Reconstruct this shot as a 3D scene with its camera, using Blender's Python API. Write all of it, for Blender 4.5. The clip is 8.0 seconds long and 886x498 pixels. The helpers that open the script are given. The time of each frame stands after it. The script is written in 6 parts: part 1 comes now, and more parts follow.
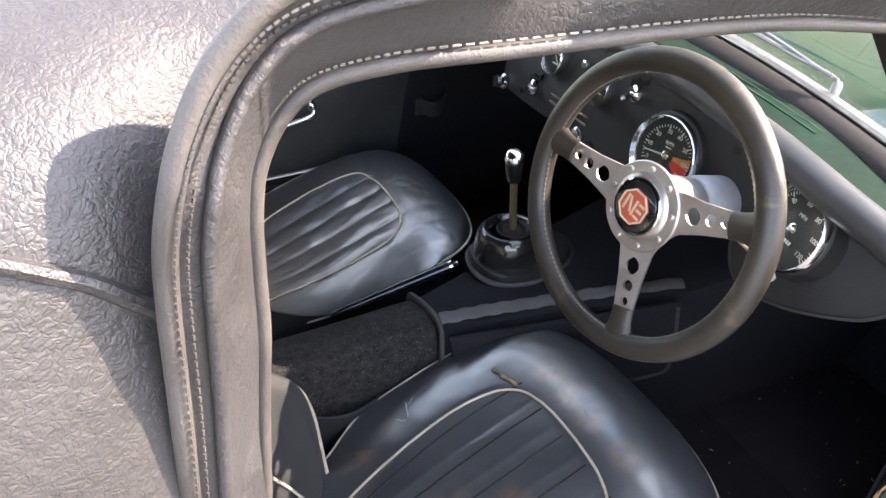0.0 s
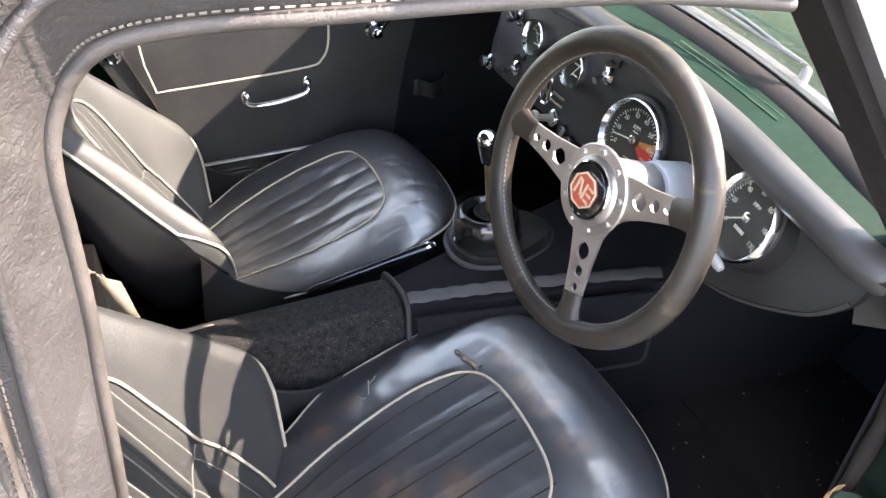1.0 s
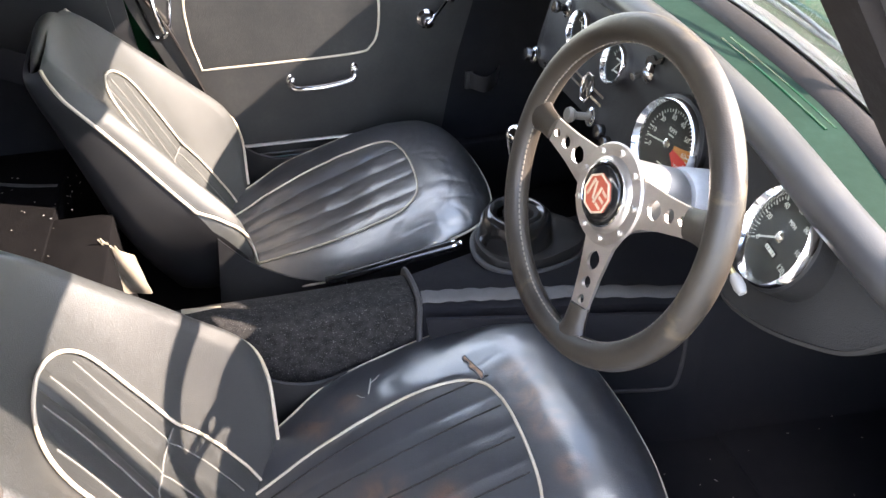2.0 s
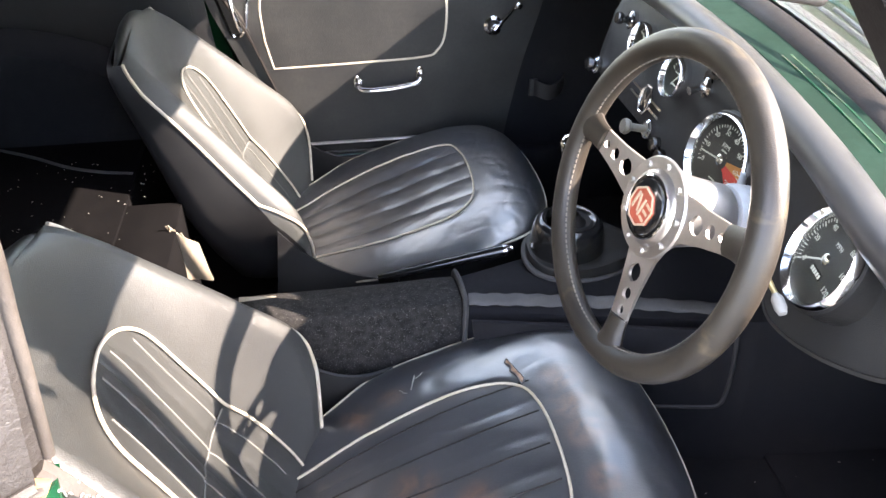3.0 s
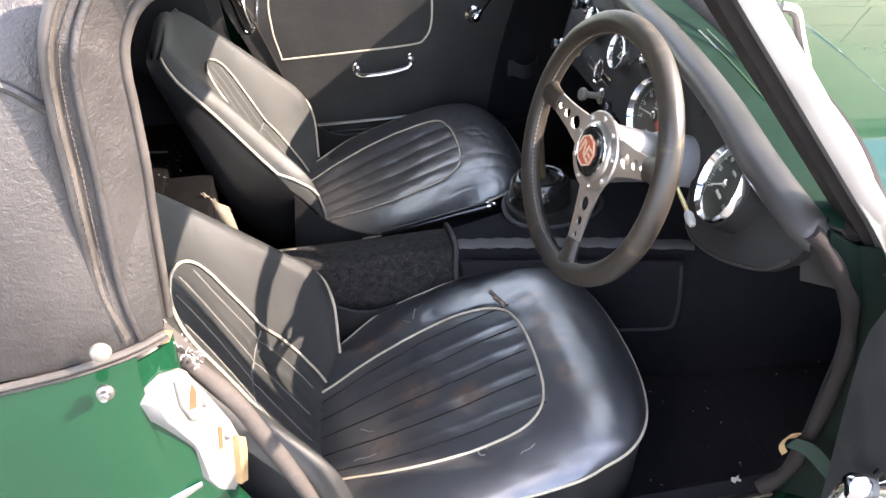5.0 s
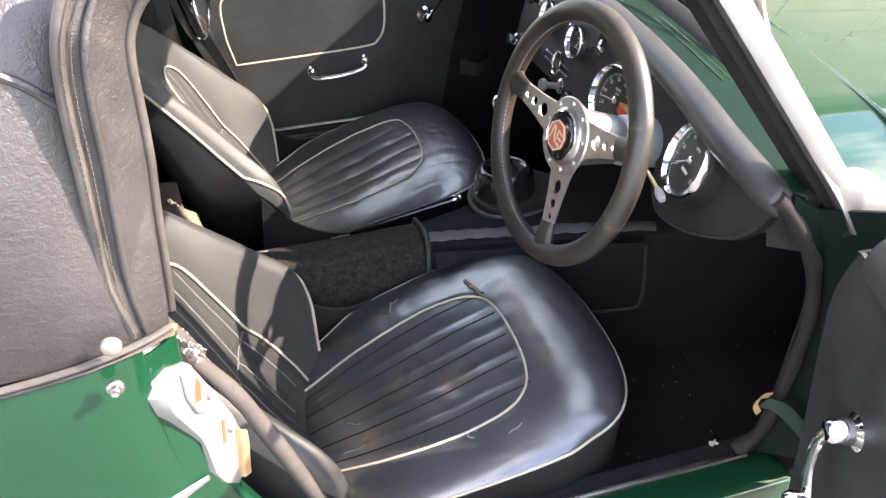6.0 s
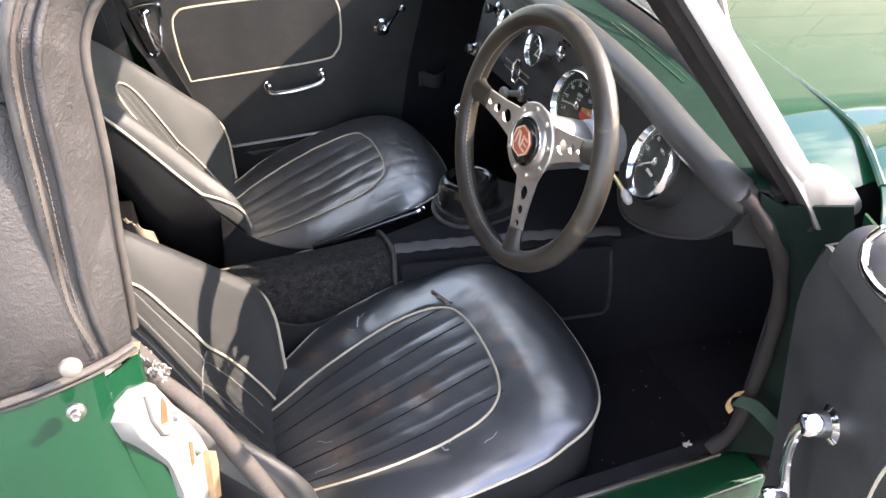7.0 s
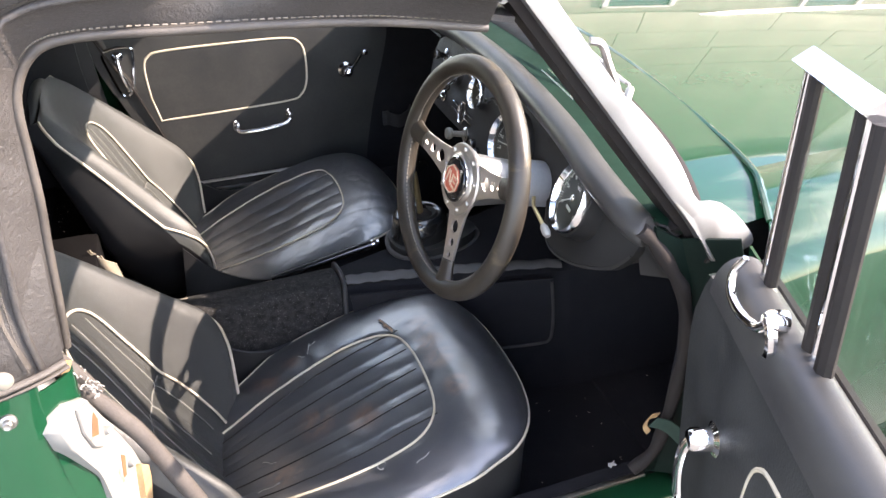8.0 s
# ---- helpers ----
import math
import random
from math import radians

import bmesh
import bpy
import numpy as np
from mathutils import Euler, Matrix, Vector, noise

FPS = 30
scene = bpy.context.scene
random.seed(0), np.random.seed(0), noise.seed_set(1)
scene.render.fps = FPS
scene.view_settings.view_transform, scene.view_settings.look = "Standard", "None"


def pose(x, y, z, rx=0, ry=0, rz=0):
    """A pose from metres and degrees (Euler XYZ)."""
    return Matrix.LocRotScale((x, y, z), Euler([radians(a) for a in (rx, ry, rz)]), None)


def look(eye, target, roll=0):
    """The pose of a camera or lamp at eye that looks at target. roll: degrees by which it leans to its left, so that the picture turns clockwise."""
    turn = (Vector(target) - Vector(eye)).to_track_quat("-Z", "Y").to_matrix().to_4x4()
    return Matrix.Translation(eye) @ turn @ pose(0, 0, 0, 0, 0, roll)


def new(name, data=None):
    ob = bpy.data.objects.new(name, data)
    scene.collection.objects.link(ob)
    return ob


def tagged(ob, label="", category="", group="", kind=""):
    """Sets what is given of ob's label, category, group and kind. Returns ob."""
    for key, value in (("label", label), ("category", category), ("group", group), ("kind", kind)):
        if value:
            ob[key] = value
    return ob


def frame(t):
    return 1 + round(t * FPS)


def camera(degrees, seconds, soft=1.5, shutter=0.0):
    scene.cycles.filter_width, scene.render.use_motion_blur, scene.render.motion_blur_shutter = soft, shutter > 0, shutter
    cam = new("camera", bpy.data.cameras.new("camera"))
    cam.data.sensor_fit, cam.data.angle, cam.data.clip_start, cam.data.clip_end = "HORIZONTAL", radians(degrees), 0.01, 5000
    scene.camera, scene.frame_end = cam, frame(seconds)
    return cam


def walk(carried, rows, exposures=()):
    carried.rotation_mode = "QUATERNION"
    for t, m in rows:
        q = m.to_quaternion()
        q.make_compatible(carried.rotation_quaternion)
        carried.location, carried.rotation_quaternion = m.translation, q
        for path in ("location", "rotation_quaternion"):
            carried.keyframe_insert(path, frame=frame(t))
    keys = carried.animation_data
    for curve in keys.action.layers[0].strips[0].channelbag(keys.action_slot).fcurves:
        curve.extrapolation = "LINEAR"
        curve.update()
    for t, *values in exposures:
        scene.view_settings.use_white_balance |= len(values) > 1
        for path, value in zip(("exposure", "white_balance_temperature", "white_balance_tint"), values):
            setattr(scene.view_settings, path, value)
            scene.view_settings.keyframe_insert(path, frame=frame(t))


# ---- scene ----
cam = camera(61.4, 8.0)
EXPOSURE = 3.19
PATH = [
    (0, (-0.511, -0.885, 1.221), (0.223, 0.578, 0.071), 1.0),
    (0.5, (-0.486, -0.951, 1.24), (0.208, 0.512, 0.065), 0.9),
    (1, (-0.415, -0.927, 1.214), (0.216, 0.555, 0.029), 0.9),
    (2.5, (-0.3, -0.91, 1.171), (0.037, 0.668, -0.009), 0.9),
    (3, (-0.296, -0.932, 1.186), (-0.032, 0.662, 0.006), 0.5),
    (3.5, (-0.277, -0.983, 1.208), (-0.056, 0.614, 0.024), 0.1),
    (4, (-0.285, -1.036, 1.238), (-0.078, 0.557, 0.046), -0.4),
    (4.5, (-0.3, -1.103, 1.261), (-0.077, 0.483, 0.064), -0.9),
    (6, (-0.38, -1.168, 1.254), (0.037, 0.389, 0.069), -1.4),
    (6.5, (-0.391, -1.16, 1.248), (0.091, 0.388, 0.077), -1.3),
    (7, (-0.39, -1.159, 1.238), (0.139, 0.389, 0.087), -1.0),
    (7.5, (-0.381, -1.177, 1.255), (0.173, 0.386, 0.138), -0.8),
    (8, (-0.329, -1.248, 1.273), (0.231, 0.343, 0.2), -0.6),
]
walk(cam, [(t, look(eye, target, roll)) for t, eye, target, roll in PATH], exposures=[(t, EXPOSURE + e, 7450, 22) for t, e in ((0, 0.12), (1, 0.42), (2.5, 0.71), (3.5, 0.63), (4.5, 0.26), (6.5, 0.06), (8, 0.0))])

# ---- light ----
SUN_AZ, SUN_EL = -18.0, 36.0          # degrees: towards the sun, from +x (the car's nose) to +y
world = bpy.data.worlds.new("sky")
scene.world = world
world.use_nodes = True
wn = world.node_tree.nodes
sky = wn.new("ShaderNodeTexSky")
sky.sky_type, sky.sun_disc = "NISHITA", False
sky.sun_elevation, sky.sun_rotation = radians(SUN_EL), radians(90 - SUN_AZ)
sky.air_density, sky.dust_density = 1.0, 0.5
# broken fair-weather cloud over the whole sky
way = wn.new("ShaderNodeTexCoord")
puffs = wn.new("ShaderNodeTexNoise")
puffs.inputs["Scale"].default_value, puffs.inputs["Detail"].default_value, puffs.inputs["Roughness"].default_value = 3.2, 7.0, 0.58
cover = wn.new("ShaderNodeValToRGB")
cover.color_ramp.elements[0].position, cover.color_ramp.elements[1].position = 0.49, 0.70
cloudy = wn.new("ShaderNodeMix")
cloudy.data_type = "RGBA"
cloudy.inputs[7].default_value = (8.5, 9.0, 9.8, 1)
wl = world.node_tree.links
wl.new(way.outputs["Generated"], puffs.inputs["Vector"])
wl.new(puffs.outputs[0], cover.inputs[0])
wl.new(cover.outputs[0], cloudy.inputs[0])
wl.new(sky.outputs[0], cloudy.inputs[6])
wl.new(cloudy.outputs[2], wn["Background"].inputs[0])
wn["Background"].inputs[1].default_value = 0.15
sun_data = bpy.data.lights.new("sun", "SUN")
sun_data.energy, sun_data.angle, sun_data.color = 2.35, radians(0.55), (1.0, 0.95, 0.87)
sun = new("sun", sun_data)
ce, se = math.cos(radians(SUN_EL)), math.sin(radians(SUN_EL))
SUN_DIR = Vector((ce * math.cos(radians(SUN_AZ)), ce * math.sin(radians(SUN_AZ)), se))
sun.matrix_world = look(SUN_DIR * 30, (0, 0, 0.5))


# ---- materials ----
def surface(name, base, rough=0.5, metal=0.0, vary=0.2, vscale=9.0, grain=0.0, gscale=500.0, coat=0.0,
            second=None, spec=0.5, rvary=0.12, crackle=0.0, cscale=260.0, wear=None, wlow=0.58, wscale=14.0, sheen=0.0, coat_rough=0.03, crease=0.0, coat_ior=1.5, patches=(), patch_colour=(0.125, 0.068, 0.042)):
    """A worn surface: two scales of colour variation, gloss variation, fine grain, leather crackle and worn spots."""
    m = bpy.data.materials.new(name)
    m.use_nodes = True
    n, ln = m.node_tree.nodes, m.node_tree.links
    p = n["Principled BSDF"]
    p.inputs["Roughness"].default_value = rough
    p.inputs["Metallic"].default_value = metal
    p.inputs["Specular IOR Level"].default_value = spec
    p.inputs["Coat Weight"].default_value = coat
    p.inputs["Coat Roughness"].default_value = coat_rough
    p.inputs["Sheen Weight"].default_value = sheen
    p.inputs["Coat IOR"].default_value = coat_ior
    tc = n.new("ShaderNodeTexCoord")

    def noise_at(scale, detail=4.0, distort=0.0):
        t = n.new("ShaderNodeTexNoise")
        t.inputs["Scale"].default_value, t.inputs["Detail"].default_value = scale, detail
        t.inputs["Distortion"].default_value = distort
        ln.new(tc.outputs["Object"], t.inputs["Vector"])
        return t

    big, fine = noise_at(vscale), noise_at(vscale * 11, 6.0)
    add = n.new("ShaderNodeMath")
    add.operation = "MULTIPLY_ADD"
    add.inputs[1].default_value = 0.35
    ln.new(fine.outputs[0], add.inputs[0])
    ln.new(big.outputs[0], add.inputs[2])
    ramp = n.new("ShaderNodeValToRGB")
    other = second or tuple(c * (1 - vary) for c in base)
    ramp.color_ramp.elements[0].position, ramp.color_ramp.elements[1].position = 0.42, 0.92
    ramp.color_ramp.elements[0].color = (*base, 1)
    ramp.color_ramp.elements[1].color = (*other, 1)
    ln.new(add.outputs[0], ramp.inputs[0])
    colour = ramp.outputs[0]
    if wear:
        spots = noise_at(wscale, 8.0, 0.4)
        wr = n.new("ShaderNodeValToRGB")
        wr.color_ramp.elements[0].position, wr.color_ramp.elements[1].position = wlow, wlow + 0.12
        ln.new(spots.outputs[0], wr.inputs[0])
        mix = n.new("ShaderNodeMix")
        mix.data_type = "RGBA"
        ln.new(wr.outputs[0], mix.inputs[0])
        ln.new(colour, mix.inputs[6])
        mix.inputs[7].default_value = (*wear, 1)
        colour = mix.outputs[2]
    if patches:
        total = None
        for cx, cyy, cz, rad in patches:
            dist, fade = n.new("ShaderNodeVectorMath"), n.new("ShaderNodeMapRange")
            dist.operation = "DISTANCE"
            dist.inputs[1].default_value = (cx, cyy, cz)
            ln.new(tc.outputs["Object"], dist.inputs[0])
            fade.interpolation_type = "SMOOTHSTEP"
            fade.inputs["From Min"].default_value, fade.inputs["From Max"].default_value = 0.15 * rad, rad
            fade.inputs["To Min"].default_value, fade.inputs["To Max"].default_value = 1.0, 0.0
            ln.new(dist.outputs["Value"], fade.inputs["Value"])
            if total is None:
                total = fade.outputs[0]
            else:
                most = n.new("ShaderNodeMath")
                most.operation = "MAXIMUM"
                ln.new(total, most.inputs[0])
                ln.new(fade.outputs[0], most.inputs[1])
                total = most.outputs[0]
        rub, uneven, scaled = noise_at(38.0, 7.0, 0.6), n.new("ShaderNodeMapRange"), n.new("ShaderNodeMath")
        uneven.inputs["From Min"].default_value, uneven.inputs["From Max"].default_value = 0.34, 0.62
        ln.new(rub.outputs[0], uneven.inputs["Value"])
        scaled.operation = "MULTIPLY"
        ln.new(total, scaled.inputs[0])
        ln.new(uneven.outputs[0], scaled.inputs[1])
        worn = n.new("ShaderNodeMix")
        worn.data_type = "RGBA"
        ln.new(scaled.outputs[0], worn.inputs[0])
        ln.new(colour, worn.inputs[6])
        worn.inputs[7].default_value = (*patch_colour, 1)
        colour = worn.outputs[2]
    ln.new(colour, p.inputs["Base Color"])
    if rvary:
        mr = n.new("ShaderNodeMapRange")
        mr.inputs["From Min"].default_value, mr.inputs["From Max"].default_value = 0.3, 0.75
        mr.inputs["To Min"].default_value, mr.inputs["To Max"].default_value = max(0.02, rough - rvary), min(1, rough + rvary)
        ln.new(add.outputs[0], mr.inputs["Value"])
        ln.new(mr.outputs[0], p.inputs["Roughness"])
    last = None
    if grain:
        g = noise_at(gscale, 3.0, 0.3)
        b = n.new("ShaderNodeBump")
        b.inputs["Strength"].default_value, b.inputs["Distance"].default_value = grain, 0.0012
        ln.new(g.outputs[0], b.inputs["Height"])
        last = b
    if crackle:
        warp = noise_at(cscale * 0.35, 3.0)
        mapped = n.new("ShaderNodeMix")
        mapped.data_type = "VECTOR"
        mapped.inputs[0].default_value = 0.012
        ln.new(tc.outputs["Object"], mapped.inputs[4])
        ln.new(warp.outputs["Color"], mapped.inputs[5])
        v = n.new("ShaderNodeTexVoronoi")
        v.feature = "DISTANCE_TO_EDGE"
        v.inputs["Scale"].default_value = cscale
        ln.new(mapped.outputs[1], v.inputs["Vector"])
        cr = n.new("ShaderNodeValToRGB")
        cr.color_ramp.elements[1].position = 0.22
        ln.new(v.outputs["Distance"], cr.inputs[0])
        # multiplies the base colour darker along the crackle lines
        if crease:
            crease_mix = n.new("ShaderNodeMix")
            crease_mix.data_type, crease_mix.blend_type = "RGBA", "MULTIPLY"
            crease_mix.inputs[0].default_value = crease
            ln.new(colour, crease_mix.inputs[6])
            ln.new(cr.outputs[0], crease_mix.inputs[7])
            ln.new(crease_mix.outputs[2], p.inputs["Base Color"])
        b = n.new("ShaderNodeBump")
        b.inputs["Strength"].default_value, b.inputs["Distance"].default_value = crackle, 0.0011
        ln.new(cr.outputs[0], b.inputs["Height"])
        if last:
            ln.new(last.outputs[0], b.inputs["Normal"])
        last = b
    if last:
        ln.new(last.outputs[0], p.inputs["Normal"])
    return m


LEATHER = surface("black_seat_leather", (0.017, 0.019, 0.0225), 0.33, vary=0.4, vscale=7, grain=0.30, gscale=420, crackle=0.14, cscale=320, second=(0.028, 0.030, 0.034), rvary=0.10, spec=1.0, coat=1.0, coat_rough=0.27, coat_ior=1.9)
WORN_SPOTS = ((-0.030, -0.265, 0.460, 0.036), (-0.027, -0.315, 0.462, 0.038), (-0.024, -0.360, 0.462, 0.034), (-0.235, -0.360, 0.395, 0.046), (-0.165, -0.405, 0.418, 0.040), (-0.300, -0.425, 0.370, 0.044),
              (-0.300, -0.215, 0.380, 0.036), (-0.250, -0.200, 0.400, 0.030), (-0.020, -0.430, 0.460, 0.030))
LEATHER_WORN = surface("brown_worn_leather", (0.019, 0.021, 0.0245), 0.33, vary=0.4, vscale=7, grain=0.30, gscale=420, crackle=0.14, cscale=320, second=(0.032, 0.034, 0.038), rvary=0.10, spec=1.0, coat=1.0, coat_rough=0.25, coat_ior=1.9, patches=WORN_SPOTS)
# driver's squab leather: about LEATHER's tone, with less gloss and more crackle
LEATHER_OLD = surface("squab_leather", (0.016, 0.0172, 0.0168), 0.42, vscale=6, grain=0.22, gscale=600, crackle=0.22, cscale=380, second=(0.029, 0.0305, 0.029), rvary=0.10, spec=0.6, coat=0.2, coat_rough=0.30, crease=0.14)
# passenger squab leather, colour lightened for the stronger sun angle on it
LEATHER_SUNLIT = surface("sunlit_leather", (0.028, 0.0300, 0.0285), 0.46, vscale=6, grain=0.30, gscale=600, crackle=0.18, cscale=400, second=(0.045, 0.047, 0.044), rvary=0.10, spec=0.5, crease=0.12)
SIDE_VINYL = surface("black_trim_vinyl", (0.009, 0.0092, 0.0100), 0.42, vscale=6, grain=0.12, gscale=700, second=(0.020, 0.021, 0.022), spec=0.4)
HOOD = surface("grey_black_hood_vinyl", (0.021, 0.0190, 0.0176), 0.46, vscale=8, grain=0.80, gscale=190, crackle=0.23, cscale=300, second=(0.042, 0.0380, 0.0360), rvary=0.14, spec=0.72, crease=0.20)
HOOD_EDGE = surface("faded_hood_binding", (0.040, 0.035, 0.031), 0.5, vscale=20, grain=0.4, gscale=600, second=(0.080, 0.070, 0.060))
STITCH = surface("pale_stitching", (0.17, 0.15, 0.125), 0.8, vscale=60)
SEAM = surface("grey_seam", (0.13, 0.13, 0.12), 0.6, vscale=40)
BLACK_TRIM = surface("black_trim_leather", (0.016, 0.016, 0.0175), 0.42, vscale=12, second=(0.030, 0.030, 0.032))
SEAM_DARK = surface("dark_binding", (0.030, 0.029, 0.029), 0.6, vscale=40)
PIPING = surface("cream_piping", (0.50, 0.46, 0.38), 0.5, vscale=14, second=(0.36, 0.30, 0.21), rvary=0.1)
CARPET = surface("black_carpet", (0.0105, 0.0108, 0.0132), 0.95, vscale=30, grain=1.0, gscale=650, second=(0.0170, 0.0170, 0.0195), spec=0.15, wear=(0.034, 0.033, 0.033), wlow=0.78, wscale=420)
# CARPET's colour cut to a third, so sun leaves the shelf dark
SHELF_CARPET = surface("darkened_shelf_carpet", (0.0036, 0.0034, 0.0038), 1.0, vscale=30, grain=1.0, gscale=650, second=(0.0062, 0.0058, 0.0060), spec=0.05)
DOOR_VINYL = surface("greyed_door_vinyl", (0.0125, 0.0133, 0.0142), 0.50, vscale=13, grain=0.40, gscale=420, second=(0.030, 0.031, 0.030), spec=0.35)
POCKET = surface("pocket_carpet", (0.024, 0.024, 0.022), 0.9, vscale=30, grain=0.8, gscale=600, second=(0.040, 0.038, 0.034), spec=0.2)
TUNNEL_CARPET = surface("tunnel_carpet", (0.009, 0.009, 0.0095), 0.95, vscale=90, grain=1.0, gscale=420, second=(0.034, 0.033, 0.032), spec=0.12, wear=(0.13, 0.127, 0.122), wlow=0.60, wscale=480)
BINDING = surface("grey_carpet_binding", (0.052, 0.051, 0.051), 0.55, vscale=30, grain=0.3, gscale=500)
HESSIAN = surface("cream_carpet_backing", (0.27, 0.235, 0.18), 0.9, vscale=50, grain=0.8, gscale=500)
DASH_BLACK = surface("black_crackle_paint", (0.0095, 0.0095, 0.010), 0.50, vscale=14, grain=0.40, gscale=700, second=(0.017, 0.017, 0.0165), spec=0.28)
COWL_BLACK = surface("black_cowl_vinyl", (0.0085, 0.008, 0.0076), 0.46, vscale=9, grain=0.2, gscale=900, second=(0.022, 0.021, 0.020))
DASH_PAD = surface("black_padded_vinyl", (0.021, 0.021, 0.022), 0.40, vscale=9, grain=0.15, gscale=900, second=(0.036, 0.035, 0.033))
RIM_LEATHER = surface("worn_rim_leather", (0.017, 0.0145, 0.012), 0.38, vscale=12, grain=0.25, gscale=800, second=(0.038, 0.030, 0.021), wear=(0.10, 0.075, 0.045), wlow=0.62, wscale=22)
ALLOY = surface("brushed_alloy", (0.62, 0.58, 0.54), 0.36, metal=1.0, vary=0.1, vscale=25, grain=0.05, gscale=300)
ALLOY_FRAME = surface("polished_alloy_frame", (0.46, 0.455, 0.45), 0.40, metal=1.0, vary=0.10, vscale=20, rvary=0.10)
CHROME = surface("chrome", (0.86, 0.86, 0.86), 0.07, metal=1.0, vary=0.06, vscale=30, rvary=0.04)
GREEN = surface("green_car_paint", (0.0018, 0.036, 0.0150), 0.40, vary=0.12, vscale=5, coat=1.0, spec=0.08, rvary=0.03, coat_ior=1.56)
# unpolished green; its base colour is halved to stand for shade under the screen
GREEN_DULL_SHADED = surface("dull_green_shaded", (0.0012, 0.0170, 0.0090), 0.68, vary=0.25, vscale=9, spec=0.15, grain=0.08, gscale=300)
# the body green again, with the shade of the jambs put into its colour
GREEN_SHADED = surface("green_paint_shaded", (0.0008, 0.008, 0.0052), 0.55, vary=0.3, vscale=16, spec=0.2, wear=(0.006, 0.007, 0.006), wlow=0.63)
RUBBER = surface("black_rubber", (0.0075, 0.0062, 0.006), 0.6, vscale=25, grain=0.2, gscale=500, second=(0.015, 0.012, 0.011), spec=0.25)
DRAUGHT = surface("brown_draught_seal", (0.075, 0.064, 0.056), 0.7, vscale=30, grain=0.5, gscale=700, second=(0.045, 0.039, 0.035))
SEAL_DARK = surface("dark_draught_seal", (0.014, 0.0115, 0.0108), 0.75, vscale=30, grain=0.5, gscale=700, second=(0.026, 0.022, 0.020), spec=0.2)
WHITE_METAL = surface("white_painted_metal", (0.19, 0.185, 0.168), 0.50, vscale=20, wear=(0.15, 0.09, 0.04), wlow=0.64, wscale=60)
RUST = surface("dark_rust", (0.075, 0.035, 0.015), 0.8, vscale=60, grain=0.4, gscale=500, second=(0.16, 0.08, 0.03))
TAN_METAL = surface("tan_stained", (0.36, 0.23, 0.11), 0.8, vscale=40, grain=0.3, gscale=500, second=(0.22, 0.13, 0.06))
GREEN_STRAP = surface("faded_green_webbing", (0.008, 0.028, 0.019), 0.75, vscale=40, grain=0.5, gscale=700, second=(0.022, 0.045, 0.032))
DIAL = surface("dial_face", (0.020, 0.022, 0.021), 0.6, vscale=40)
DIAL_WHITE = surface("dial_marks", (0.65, 0.66, 0.62), 0.6, vscale=60)
DIAL_RED = surface("dial_red", (0.62, 0.04, 0.03), 0.5, vscale=60)
DIAL_AMBER = surface("dial_amber", (0.55, 0.22, 0.05), 0.5, vscale=60)
BADGE_RED = surface("badge_red", (0.55, 0.10, 0.05), 0.35, vscale=60, coat=0.5)
BADGE_CREAM = surface("badge_cream", (0.70, 0.52, 0.36), 0.4, vscale=60)
BLACK_GLOSS = surface("gloss_black", (0.012, 0.012, 0.012), 0.16, vscale=20, coat=0.6, rvary=0.05)
BRASS = surface("aged_brass", (0.55, 0.45, 0.24), 0.35, metal=1.0, vscale=30)
STUD_METAL = surface("dull_stud_metal", (0.30, 0.29, 0.27), 0.34, metal=1.0, vscale=60)
IVORY = surface("ivory_plastic", (0.18, 0.165, 0.138), 0.4, vscale=30)
GREY_STALK = surface("grey_plastic", (0.30, 0.295, 0.28), 0.45, vscale=40)
COLUMN_GREY = surface("grey_column", (0.42, 0.44, 0.46), 0.42, metal=0.6, vscale=16)
FOAM = surface("torn_foam", (0.40, 0.26, 0.17), 0.9, vscale=90, grain=0.8, gscale=500, second=(0.10, 0.05, 0.03))
DUST = surface("pale_dust", (0.30, 0.29, 0.27), 0.9, vscale=50)
PAVING = surface("worn_asphalt", (0.13, 0.125, 0.115), 0.9, vscale=2, grain=0.8, gscale=120, second=(0.09, 0.088, 0.082))
STONE = surface("pale_limestone", (0.40, 0.35, 0.27), 0.9, vscale=1.2, grain=0.5, gscale=40, second=(0.33, 0.29, 0.23))
MORTAR = surface("mortar", (0.27, 0.24, 0.19), 0.95, vscale=4)
WINDOW_PAINT = surface("window_frame_paint", (0.60, 0.50, 0.47), 0.5, vscale=4)


